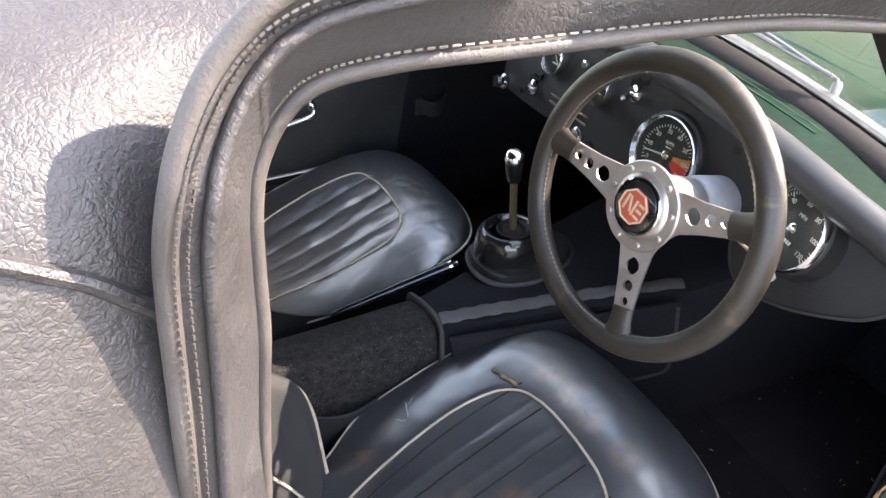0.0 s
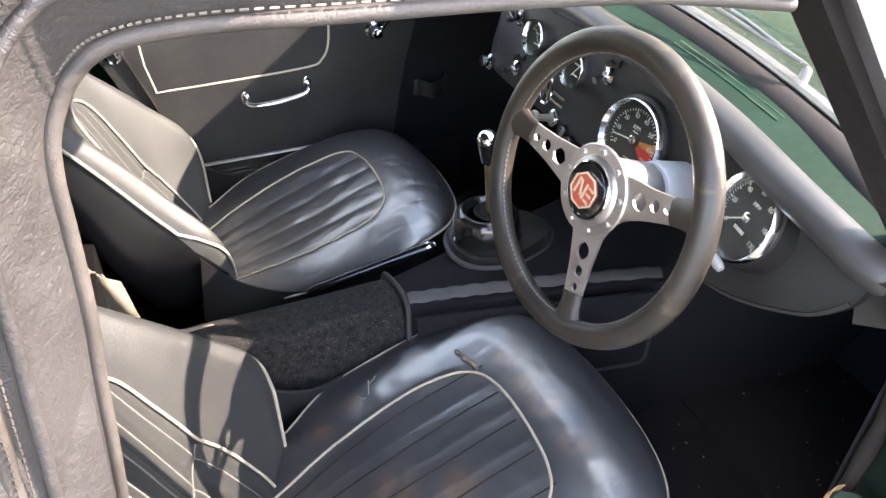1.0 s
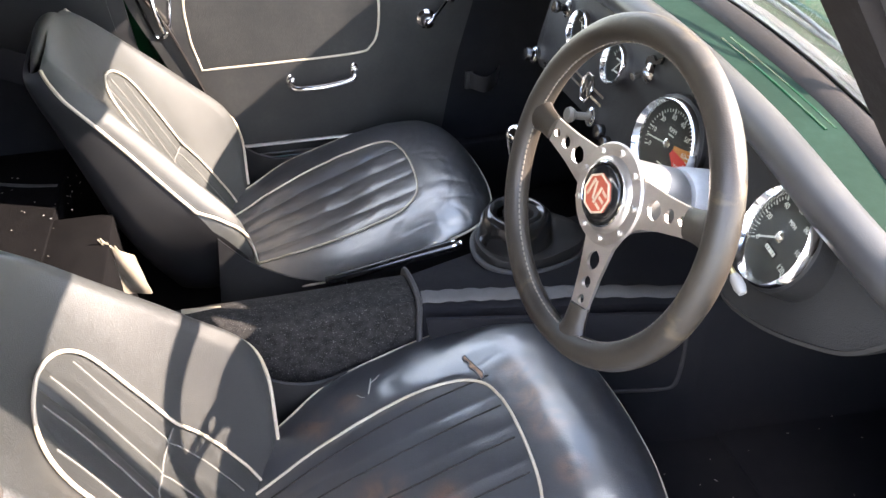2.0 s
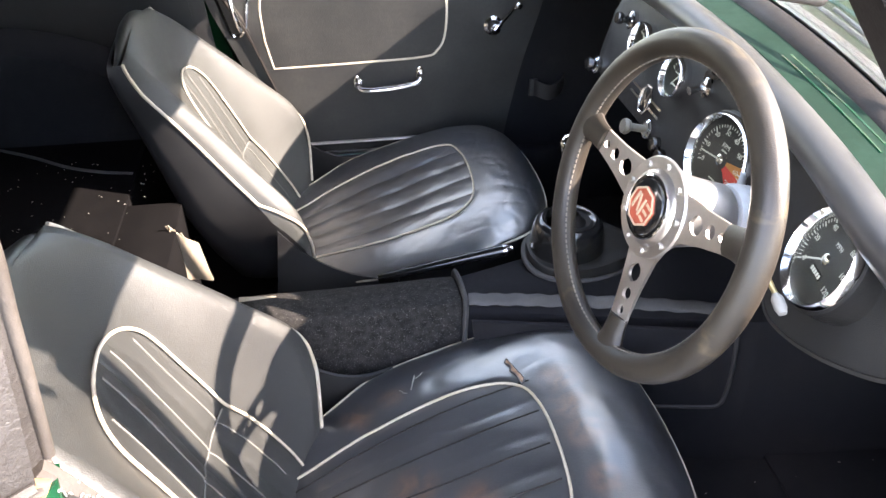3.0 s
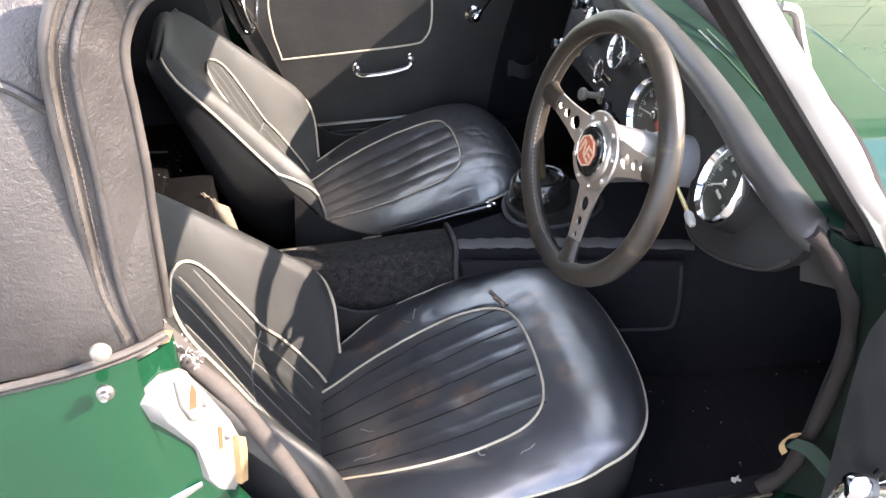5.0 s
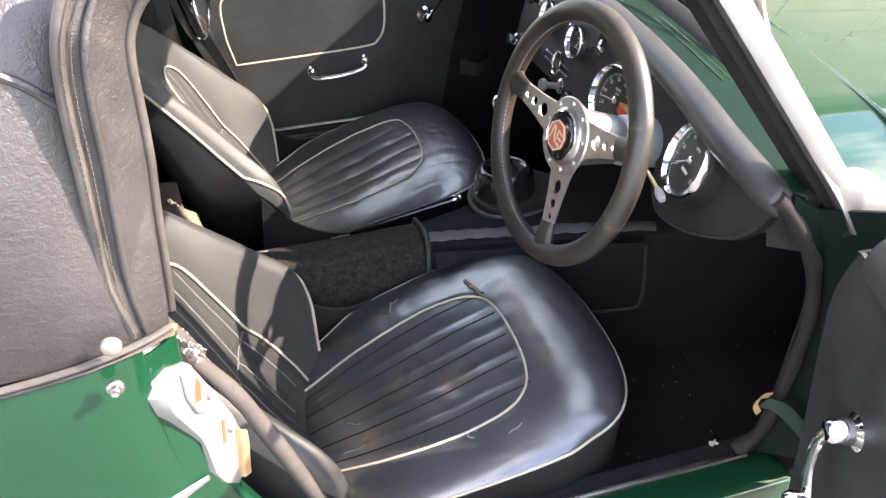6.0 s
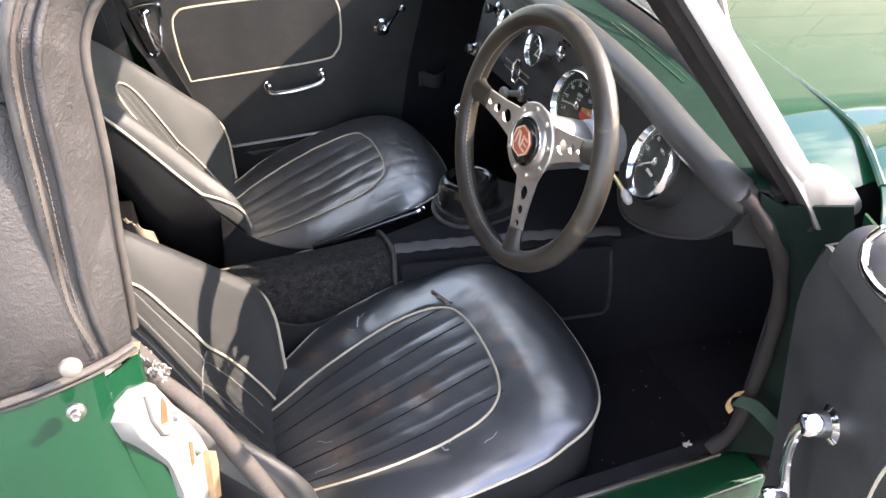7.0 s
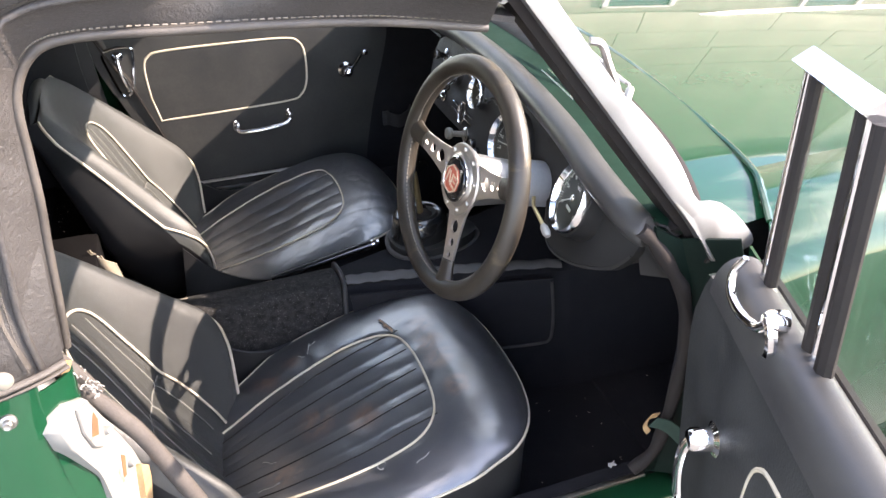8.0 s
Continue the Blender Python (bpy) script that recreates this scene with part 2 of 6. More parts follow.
def glass_material(name, tint=(0.93, 0.97, 0.95), film=0.035, rise=0.75):
    """Thin clear glass: light goes straight through, with a mirror film by Fresnel."""
    m = bpy.data.materials.new(name)
    m.use_nodes = True
    n, ln = m.node_tree.nodes, m.node_tree.links
    n.remove(n["Principled BSDF"])
    clear, shine, mix, edge = n.new("ShaderNodeBsdfTransparent"), n.new("ShaderNodeBsdfGlossy"), n.new("ShaderNodeMixShader"), n.new("ShaderNodeLayerWeight")
    power, amount = n.new("ShaderNodeMath"), n.new("ShaderNodeMath")
    clear.inputs[0].default_value = (*tint, 1)
    shine.inputs["Roughness"].default_value = 0.015
    power.operation, power.inputs[1].default_value = "POWER", 4.5
    amount.operation, amount.inputs[1].default_value, amount.inputs[2].default_value = "MULTIPLY_ADD", rise, film
    ln.new(edge.outputs["Facing"], power.inputs[0])
    ln.new(power.outputs[0], amount.inputs[0])
    ln.new(amount.outputs[0], mix.inputs[0])
    ln.new(clear.outputs[0], mix.inputs[1])
    ln.new(shine.outputs[0], mix.inputs[2])
    ln.new(mix.outputs[0], n["Material Output"].inputs[0])
    return m


GLASS = glass_material("clear_glass")
DIAL_GLASS = glass_material("dusty_dial_glass", (0.94, 0.95, 0.93), 0.014, 0.22)
DARK_PANE = surface("dark_window_pane", (0.02, 0.04, 0.035), 0.06, vscale=1)


# ---- mesh helpers ----
def thing(name, label, category, group="", kind="", at=(0, 0, 0)):
    ob = new(name)
    ob.empty_display_size = 0.05
    ob.location = at
    return tagged(ob, label, category, group, kind)


def finish(bm, name, material, smooth=40):
    bmesh.ops.remove_doubles(bm, verts=bm.verts, dist=1e-6)
    bmesh.ops.recalc_face_normals(bm, faces=bm.faces)
    me = bpy.data.meshes.new(name)
    bm.to_mesh(me)
    bm.free()
    me.materials.append(material)
    if smooth:
        me.shade_smooth()
        me.set_sharp_from_angle(angle=radians(smooth))
    return me


def part(name, bm, material, parent=None, label="", smooth=40):
    ob = new(name, finish(bm, name, material, smooth))
    if parent:
        ob.parent = parent
        if parent.data is None:
            ob.matrix_parent_inverse = Matrix.Translation(-parent.location)
    if label:
        tagged(ob, label)
    return ob


def lone(name, bm, material, label, category, group="", kind="", smooth=40):
    return tagged(part(name, bm, material, None, "", smooth), label, category, group, kind)


def grid(f, nu, nv, close_u=False, close_v=False):
    """A sheet of points f(u, v), u and v from 0 to 1."""
    bm = bmesh.new()
    rows = [[bm.verts.new(f(i / nu, j / nv)) for i in range(nu if close_u else nu + 1)] for j in range(nv if close_v else nv + 1)]
    nr, nc = len(rows), len(rows[0])
    for j in range(nr if close_v else nr - 1):
        for i in range(nc if close_u else nc - 1):
            q = (rows[j][i], rows[j][(i + 1) % nc], rows[(j + 1) % nr][(i + 1) % nc], rows[(j + 1) % nr][i])
            if len({tuple(round(c, 7) for c in v.co) for v in q}) > 2:
                bm.faces.new(q)
    return bm


def thick(bm, t):
    """Gives a sheet thickness."""
    bmesh.ops.remove_doubles(bm, verts=bm.verts, dist=1e-6)
    bmesh.ops.recalc_face_normals(bm, faces=bm.faces)
    bmesh.ops.solidify(bm, geom=bm.faces[:], thickness=t)
    return bm


def loft(rings, caps=True):
    bm = bmesh.new()
    vs = [[bm.verts.new(p) for p in r] for r in rings]
    n = len(vs[0])
    for a, b in zip(vs, vs[1:]):
        for i in range(n):
            bm.faces.new((a[i], a[(i + 1) % n], b[(i + 1) % n], b[i]))
    if caps:
        bm.faces.new(vs[0][::-1])
        bm.faces.new(vs[-1])
    return bm


def smooth_line(pts, n=8, closed=False):
    """Catmull-Rom through the points."""
    pts = [Vector(p) for p in pts]
    out, m = [], len(pts)
    for i in range(m if closed else m - 1):
        p0 = pts[(i - 1) % m] if closed or i > 0 else pts[0] * 2 - pts[1]
        p1, p2 = pts[i], pts[(i + 1) % m]
        p3 = pts[(i + 2) % m] if closed or i + 2 < m else p2 * 2 - p1
        for k in range(n):
            t = k / n
            out.append(0.5 * ((2 * p1) + (p2 - p0) * t + (2 * p0 - 5 * p1 + 4 * p2 - p3) * t * t + (3 * p1 - p0 - 3 * p2 + p3) * t ** 3))
    if not closed:
        out.append(pts[-1])
    return out


def tube(line, r, sides=8, closed=False, flat=1.0, up=None, taper=None):
    """A rod along a line; flat squeezes it along the second axis of its section."""
    line = [Vector(p) for p in line]
    rings, m = [], len(line)
    last = None
    for i, p in enumerate(line):
        a = line[(i - 1) % m] if closed or i else p
        b = line[(i + 1) % m] if closed or i < m - 1 else p
        d = (b - a).normalized()
        if last is None:
            ref = Vector(up) if up else (Vector((0, 0, 1)) if abs(d.z) < 0.9 else Vector((1, 0, 0)))
            side = d.cross(ref).normalized()
        else:
            side = (last - d * last.dot(d)).normalized()
            if up:
                side = d.cross(Vector(up)).normalized()
        last = side
        nrm = side.cross(d).normalized()
        rr = r * (taper(i / max(1, m - 1)) if taper else 1)
        rings.append([p + side * (rr * math.cos(6.28318531 * k / sides)) + nrm * (rr * flat * math.sin(6.28318531 * k / sides)) for k in range(sides)])
    if closed:
        bm = bmesh.new()
        vs = [[bm.verts.new(p) for p in q] for q in rings]
        for j in range(m):
            a, b = vs[j], vs[(j + 1) % m]
            for i in range(sides):
                bm.faces.new((a[i], a[(i + 1) % sides], b[(i + 1) % sides], b[i]))
        return bm
    return loft(rings)


def join(*bms):
    """One bmesh out of several."""
    out = bms[0]
    for b in bms[1:]:
        me = bpy.data.meshes.new("tmp")
        b.to_mesh(me)
        b.free()
        out.from_mesh(me)
        bpy.data.meshes.remove(me)
    return out


def move(bm, m):
    bmesh.ops.transform(bm, matrix=m, verts=bm.verts)
    return bm


def box(x0, x1, y0, y1, z0, z1, bevel=0.003, seg=2):
    bm = bmesh.new()
    bmesh.ops.create_cube(bm, size=1.0)
    for v in bm.verts:
        v.co = Vector((x0 + (v.co.x + 0.5) * (x1 - x0), y0 + (v.co.y + 0.5) * (y1 - y0), z0 + (v.co.z + 0.5) * (z1 - z0)))
    if bevel:
        bmesh.ops.bevel(bm, geom=bm.edges[:], offset=bevel, segments=seg, affect="EDGES", profile=0.5)
    return bm


def prism(outline, f0, f1, bevel=0.0):
    """A flat piece: outline points (a, b) mapped by f0 to one face and by f1 to the other."""
    bm = bmesh.new()
    lo = [bm.verts.new(f0(a, b)) for a, b in outline]
    hi = [bm.verts.new(f1(a, b)) for a, b in outline]
    n = len(outline)
    bm.faces.new(lo[::-1])
    bm.faces.new(hi)
    for i in range(n):
        bm.faces.new((lo[i], lo[(i + 1) % n], hi[(i + 1) % n], hi[i]))
    if bevel:
        es = [e for e in bm.edges if (e.verts[0] in hi and e.verts[1] in hi) or (e.verts[0] in lo and e.verts[1] in lo)]
        bmesh.ops.bevel(bm, geom=es, offset=bevel, segments=2, affect="EDGES", profile=0.5)
    return bm


def lathe(profile, sides=32, m=Matrix()):
    """A turned piece about z: profile of (radius, height)."""
    bm = bmesh.new()
    rows = []
    for r, z in profile:
        rows.append([bm.verts.new((r * math.cos(6.28318531 * k / sides), r * math.sin(6.28318531 * k / sides), z)) for k in range(sides if r > 1e-6 else 1)])
    for a, b in zip(rows, rows[1:]):
        for i in range(sides):
            if len(a) == 1 and len(b) == 1:
                continue
            if len(a) == 1:
                bm.faces.new((a[0], b[(i + 1) % sides], b[i]))
            elif len(b) == 1:
                bm.faces.new((a[i], a[(i + 1) % sides], b[0]))
            else:
                bm.faces.new((a[i], a[(i + 1) % sides], b[(i + 1) % sides], b[i]))
    return move(bm, m)


def lerp(xs, ys, x):
    return float(np.interp(x, xs, ys))


def spline(xs, ys, x):
    """A smooth curve through the given values."""
    x = min(max(x, xs[0]), xs[-1])
    i = max(0, min(len(xs) - 2, int(np.searchsorted(xs, x)) - 1))
    h = xs[i + 1] - xs[i]
    t = (x - xs[i]) / h
    s = lambda k: (ys[min(k + 1, len(ys) - 1)] - ys[max(k - 1, 0)]) / (xs[min(k + 1, len(xs) - 1)] - xs[max(k - 1, 0)])
    a, b = s(i) * h, s(i + 1) * h
    return (2 * t ** 3 - 3 * t * t + 1) * ys[i] + (t ** 3 - 2 * t * t + t) * a + (3 * t * t - 2 * t ** 3) * ys[i + 1] + (t ** 3 - t * t) * b


def facing(at, n, up=(0, 0, 1)):
    """A pose whose z axis points along n, x axis to the right when looked at with up."""
    z = Vector(n).normalized()
    x = Vector(up).cross(z).normalized()
    y = z.cross(x)
    return Matrix(((x.x, y.x, z.x, at[0]), (x.y, y.y, z.y, at[1]), (x.z, y.z, z.z, at[2]), (0, 0, 0, 1)))


# ---- setting: ground and the building that the paint mirrors ----
lone("ground", grid(lambda u, v: Vector(((u - 0.5) * 400, (v - 0.5) * 400, 0)), 8, 8), PAVING, "worn grey asphalt yard under the parked car", "ground", kind="structure")

# ---- car body: numbers ----
DOOR_TOP = 0.80


def bonnet_z(x, y):
    return 0.868 - 0.052 * (abs(y) / 0.53) ** 2.2 - 0.055 * max(0, x - 0.36) ** 1.6


def side_y(z):
    """Half width of the body's side at a height."""
    return spline([0.15, 0.30, 0.45, 0.60, 0.72, 0.80, 0.84], [0.600, 0.648, 0.682, 0.692, 0.682, 0.662, 0.640], z)


car = thing("sports_car", "small green two-seat roadster, open driver's side, parked on an asphalt yard", "car")

# bonnet
part("bonnet", thick(grid(lambda u, v: Vector((0.366 + 1.25 * v, (u * 2 - 1) * 0.53, bonnet_z(0.366 + 1.25 * v, (u * 2 - 1) * 0.53))), 30, 24), -0.004), GREEN, car,
     "glossy green bonnet mirroring a pale building")
strip_line = [Vector((0.66 + 0.9 * k / 20, 0, bonnet_z(0.66 + 0.9 * k / 20, 0) + 0.004)) for k in range(21)]
part("bonnet_strip", tube(strip_line, 0.006, 8, flat=0.7, taper=lambda t: min(1, 0.15 + t * 16)), CHROME, car, "chrome bonnet strip with a pointed end")


# scuttle between bonnet and windscreen, and the inner strip with the demister slot
def scuttle(u, v):
    y = (u * 2 - 1) * 0.612
    xb = 0.372 - 0.030 * max(0.0, (abs(y) - 0.40) / 0.225) ** 2
    xa = 0.207 - 0.16 * max(0.0, abs(y) - 0.16) ** 1.2 + 1.5 * max(0.0, abs(y) - 0.585)
    if abs(y) > 0.60:
        xa = max(xa, 0.240 + 1.1 * (abs(y) - 0.60))
    x = xa + (xb - xa) * v
    z = 0.868 - 0.045 * (abs(y) / 0.53) ** 2.2 - 0.014 * max(0.0, (abs(y) - 0.52) / 0.1) ** 1.6 - 0.010 * (1 - v) ** 1.5
    return Vector((x, y, z))


part("scuttle", thick(grid(lambda u, v: scuttle(u, 0.5 + 0.5 * v), 40, 8), -0.004), GREEN, car, "glossy green scuttle panel")
part("inner_scuttle", thick(grid(lambda u, v: scuttle(u, 0.5 * v), 40, 8), -0.004), GREEN_DULL_SHADED, car, "dull green ledge with demister slots, colour darkened for shade")
for sgn in (-1, 1):
    a, b = Vector((0.231, sgn * 0.175, 0.855)), Vector((0.224, sgn * 0.378, 0.836))
    n = Vector((0, 0, 1))
    d = (b - a).normalized()
    e = d.cross(n).normalized()
    slot = []
    for k in range(24):
        t = k / 23
        p = a.lerp(b, t)
        y = p.y
        best = min((scuttle((y / 0.612 + 1) / 2, vv / 40) for vv in range(41)), key=lambda q: abs(q.x - p.x))
        slot.append(Vector((p.x, y, best.z + 0.0030)))
    part("demister_slot", join(tube([p + e * 0.0055 for p in slot], 0.0020, 6), tube([p - e * 0.0055 for p in slot], 0.0020, 6)), GREEN, car)
    part("slot_opening", tube(slot, 0.0042, 6, flat=0.15), BLACK_GLOSS, car, "black demister slot opening")

# bead along the bonnet's rear edge and down to the wings
bead = smooth_line([(0.318, -0.632, 0.806), (0.340, -0.585, 0.822), (0.358, -0.535, 0.832), (0.368, -0.40, 0.848), (0.372, -0.2, 0.868), (0.373, 0, 0.874),
                    (0.372, 0.2, 0.868), (0.368, 0.40, 0.848), (0.358, 0.535, 0.832), (0.340, 0.585, 0.822), (0.318, 0.632, 0.806)], 8)
part("panel_bead", tube([p + Vector((0, 0, -0.004)) for p in bead], 0.0048, 8), GREEN, car)


# front wings
def wing(sgn):
    def f(u, v):
        x0 = 0.366 - 0.078 * min(1.0, u * 2.2)
        x = x0 + (1.665 - x0) * v
        prof = [(0.531, 0.0), (0.56, 0.006), (0.60, 0.004), (0.635, -0.010), (0.662, -0.034), (0.682, -0.075), (0.694, -0.14), (0.695, -0.22), (0.685, -0.33), (0.660, -0.45), (0.63, -0.55)]
        k = u * (len(prof) - 1)
        yy = spline(list(range(len(prof))), [p[0] for p in prof], k)
        dz = spline(list(range(len(prof))), [p[1] for p in prof], k)
        zb = bonnet_z(max(x, 0.366), 0.53) + 0.002 + 0.02 * math.sin(min(1.0, max(0.0, (x - 0.4) / 1.0)) * 3.1416)
        if x < 0.372:
            zb -= 0.012 * (0.372 - x) / 0.06
        return Vector((x, sgn * yy, zb + dz))
    return thick(grid(f, 40, 30), 0.003 * sgn)


for sgn in (-1, 1):
    part("front_wing", wing(sgn), GREEN, car, "glossy green front wing")


# rear wings, from the door opening back
def rear_wing(sgn):
    def f(u, v):
        z = 0.803 - 0.55 * u
        edge = spline([0.30, 0.45, 0.571, 0.65, 0.70, 0.771, 0.80, 0.83], [-0.40, -0.445, -0.492, -0.508, -0.514, -0.516, -0.514, -0.508], z)
        x = edge - 1.15 * v * v - 0.06 * v
        y = side_y(z) - 0.03 * v - 0.045 * math.exp(-((edge - x) / 0.035) ** 1.0) * lerp([0.5, 0.72, 0.82], [0.75, 0.85, 0.6], z)
        return Vector((x, sgn * y, z))
    return thick(grid(f, 26, 46), 0.003 * sgn)


for sgn in (-1, 1):
    part("rear_wing", rear_wing(sgn), GREEN, car, "bright sunlit green rear wing panel")
for sgn in (-1, 1):
    mould = [Vector((-0.490 - 0.95 * k / 24, sgn * (side_y(0.632) + 0.001 - 0.024 * math.sqrt(k / 24) - 0.040 * math.exp(-(k / 24) * 27)), 0.632 - 0.01 * k / 24)) for k in range(25)]
    part("side_moulding", tube(mould, 0.0075, 8, flat=0.6, up=(0, sgn, 0), taper=lambda t: min(1.0, 0.45 + t * 40)), CHROME, car, "chrome side moulding with a pointed end")
# top of the rear body, under the hood
part("rear_deck", thick(grid(lambda u, v: Vector((-1.08 - 0.6 * v, (u * 2 - 1) * 0.64, 0.792 - 0.06 * v + 0.02 * math.sin(3.14 * u))), 16, 12), -0.004), GREEN, car)


# door jambs and sills
def jamb_x(z):
    return spline([0.30, 0.45, 0.571, 0.65, 0.70, 0.771, 0.80, 0.83], [-0.40, -0.445, -0.492, -0.508, -0.514, -0.516, -0.514, -0.508], z)


for sgn in (-1, 1):
    part("rear_jamb", thick(grid(lambda u, v: Vector((jamb_x(0.788 - 0.488 * v) + 0.026 * u + 0.012 * math.sin(3.14 * u), sgn * (side_y(0.788 - 0.488 * v) - 0.033 - 0.044 * u), 0.788 - 0.488 * v)), 10, 20), 0.003),
         GREEN, car, "green door jamb with worn paint")
    part("sill", box(-0.50, 0.27, min(sgn * 0.60, sgn * 0.662), max(sgn * 0.60, sgn * 0.662), 0.16, 0.352, 0.012, 3), GREEN, car, "green door sill")
    part("tread_strip", box(-0.44, 0.225, min(sgn * 0.600, sgn * 0.610), max(sgn * 0.600, sgn * 0.610), 0.348, 0.357, 0.003, 2), STUD_METAL, car, "worn alloy tread strip along the sill")
    hinge_line = [(0.168, 0.812), (0.20, 0.790), (0.235, 0.772), (0.262, 0.745), (0.285, 0.70), (0.288, 0.55), (0.270, 0.36), (0.222, 0.36), (0.240, 0.47), (0.246, 0.60), (0.230, 0.69), (0.205, 0.740), (0.172, 0.788)]
    # hinge pillar and front jamb wear the shade-darkened green
    part("hinge_panel", prism(hinge_line, lambda p, q: Vector((p, sgn * 0.603, q)), lambda p, q: Vector((p, sgn * 0.609, q)), 0.001), GREEN_SHADED, car, "green hinge pillar, colour darkened for shade")
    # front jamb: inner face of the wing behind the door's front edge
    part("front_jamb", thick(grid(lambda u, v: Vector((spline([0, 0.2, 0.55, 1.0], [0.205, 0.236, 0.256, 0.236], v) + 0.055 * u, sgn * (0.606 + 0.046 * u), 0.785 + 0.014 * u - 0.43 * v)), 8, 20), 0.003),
         GREEN_SHADED, car, "green front door jamb, colour darkened for shade")

# check strap between jamb and door
check = thing("door_check_strap", "folded green metal and leather door check strap", "door strap", at=(0.25, -0.64, 0.45))


def ribbon(line, w, t):
    """A flat band along a line, of width vector w."""
    w = Vector(w)
    return thick(grid(lambda u, v: line[round(v * (len(line) - 1))] + w * (u - 0.5), 3, len(line) - 1), t)


part("strap", ribbon(smooth_line([(0.210, -0.620, 0.482), (0.230, -0.630, 0.476), (0.252, -0.643, 0.452), (0.270, -0.653, 0.428), (0.280, -0.658, 0.410)], 6), (0.012, -0.002, 0.015), 0.0025), GREEN_STRAP, check, "faded green webbing strap")
part("strap_fold", ribbon(smooth_line([(0.282, -0.660, 0.408), (0.276, -0.662, 0.396), (0.262, -0.660, 0.386)], 6), (0.010, -0.002, 0.008), 0.0025), GREEN_STRAP, check)
part("strap_tip", ribbon(smooth_line([(0.276, -0.661, 0.416), (0.282, -0.664, 0.406), (0.283, -0.666, 0.396)], 4), (0.009, -0.002, 0.008), 0.002), TAN_METAL, check, "frayed tan tip")
part("strap_loop", ribbon(smooth_line([(0.217, -0.620, 0.494), (0.206, -0.618, 0.491), (0.198, -0.620, 0.480), (0.202, -0.624, 0.470)], 6), (0.004, -0.002, 0.009), 0.002), TAN_METAL, check, "worn tan leather loop")

far_check = thing("passenger_check_strap", "black folded check strap on the passenger door post", "door strap", at=(0.19, 0.585, 0.485))
part("strap", ribbon(smooth_line([(0.158, 0.586, 0.494), (0.168, 0.572, 0.492), (0.190, 0.566, 0.486), (0.214, 0.574, 0.494), (0.226, 0.590, 0.502)], 6), (0.0, 0.0, 0.036), 0.003), BLACK_TRIM, far_check)
part("strap_plate", box(0.148, 0.166, 0.580, 0.588, 0.472, 0.512, 0.002), BLACK_TRIM, far_check)

# draught seals round the door openings
for sgn in (-1, 1):
    rear = smooth_line([(-0.508, sgn * 0.592, 0.800), (-0.488, sgn * 0.590, 0.745), (-0.470, sgn * 0.589, 0.709), (-0.450, sgn * 0.588, 0.667), (-0.431, sgn * 0.589, 0.609), (-0.402, sgn * 0.590, 0.515), (-0.380, sgn * 0.592, 0.44), (-0.355, sgn * 0.596, 0.375)], 8)
    part("rear_door_seal", tube(rear, 0.0100, 10, taper=lambda t: 0.97 + 0.04 * math.sin(t * 23)), DRAUGHT, car, "thick brown draught seal")
    band = lambda u, v: (lambda p: p + Vector((-0.006 + 0.014 * u * v, -sgn * 0.016 * u, -0.008 - 0.012 * u)))(rear[round(v * (len(rear) - 1))])
    part("post_trim", thick(grid(band, 6, len(rear) - 1), 0.004), SEAL_DARK, car, "black vinyl trim beside the door seal")
    front = smooth_line([(0.152, sgn * 0.600, 0.808), (0.172, sgn * 0.604, 0.786), (0.205, sgn * 0.607, 0.738), (0.228, sgn * 0.609, 0.697), (0.246, sgn * 0.610, 0.62), (0.247, sgn * 0.611, 0.55), (0.240, sgn * 0.612, 0.47),
                         (0.226, sgn * 0.614, 0.41), (0.195, sgn * 0.612, 0.380)], 8)
    part("front_door_seal", tube(front, 0.0105, 10, taper=lambda t: 0.92 + 0.10 * math.sin(t * 41)), SEAL_DARK, car, "thick dark draught seal")

part("shut_trim", thick(grid(lambda u, v: Vector((jamb_x(0.83 - 0.47 * v) - 0.120 + 0.085 * u, 0.580 - 0.004 * u, 0.83 - 0.47 * v)), 6, 12), 0.004), SIDE_VINYL, car, "black trim on the shut passenger post")
# striker plate on the driver's rear jamb
strk = thing("door_striker", "white painted door striker plate with rusty slots", "door striker", at=(-0.49, -0.61, 0.70))


def on_jamb(a, b, out=0.0):
    """a: across, from the outer skin inwards; b: height."""
    return Vector((-0.4952 + 0.516 * a - 0.127 * (b - 0.70) + out, -0.6475 + a - 0.4 * out, b - 0.012))


plate = [(-0.006, 0.763), (0.004, 0.775), (0.016, 0.779), (0.031, 0.771), (0.035, 0.763), (0.036, 0.743), (0.048, 0.690), (0.052, 0.668), (0.055, 0.632), (0.047, 0.628), (0.038, 0.600), (0.018, 0.592), (0.006, 0.620), (0.001, 0.645),
         (0.008, 0.680), (0.006, 0.692), (-0.002, 0.726), (-0.006, 0.740)]
part("plate", prism(plate, lambda a, b: on_jamb(a, b, -0.024), lambda a, b: on_jamb(a, b, 0.004), 0.002), WHITE_METAL, strk)
part("raised_ridge", prism([(0.016, 0.770), (0.030, 0.766), (0.034, 0.745), (0.030, 0.722), (0.020, 0.712), (0.012, 0.722), (0.010, 0.745)], lambda a, b: on_jamb(a, b, 0.003), lambda a, b: on_jamb(a, b, 0.0085), 0.0025), WHITE_METAL, strk)
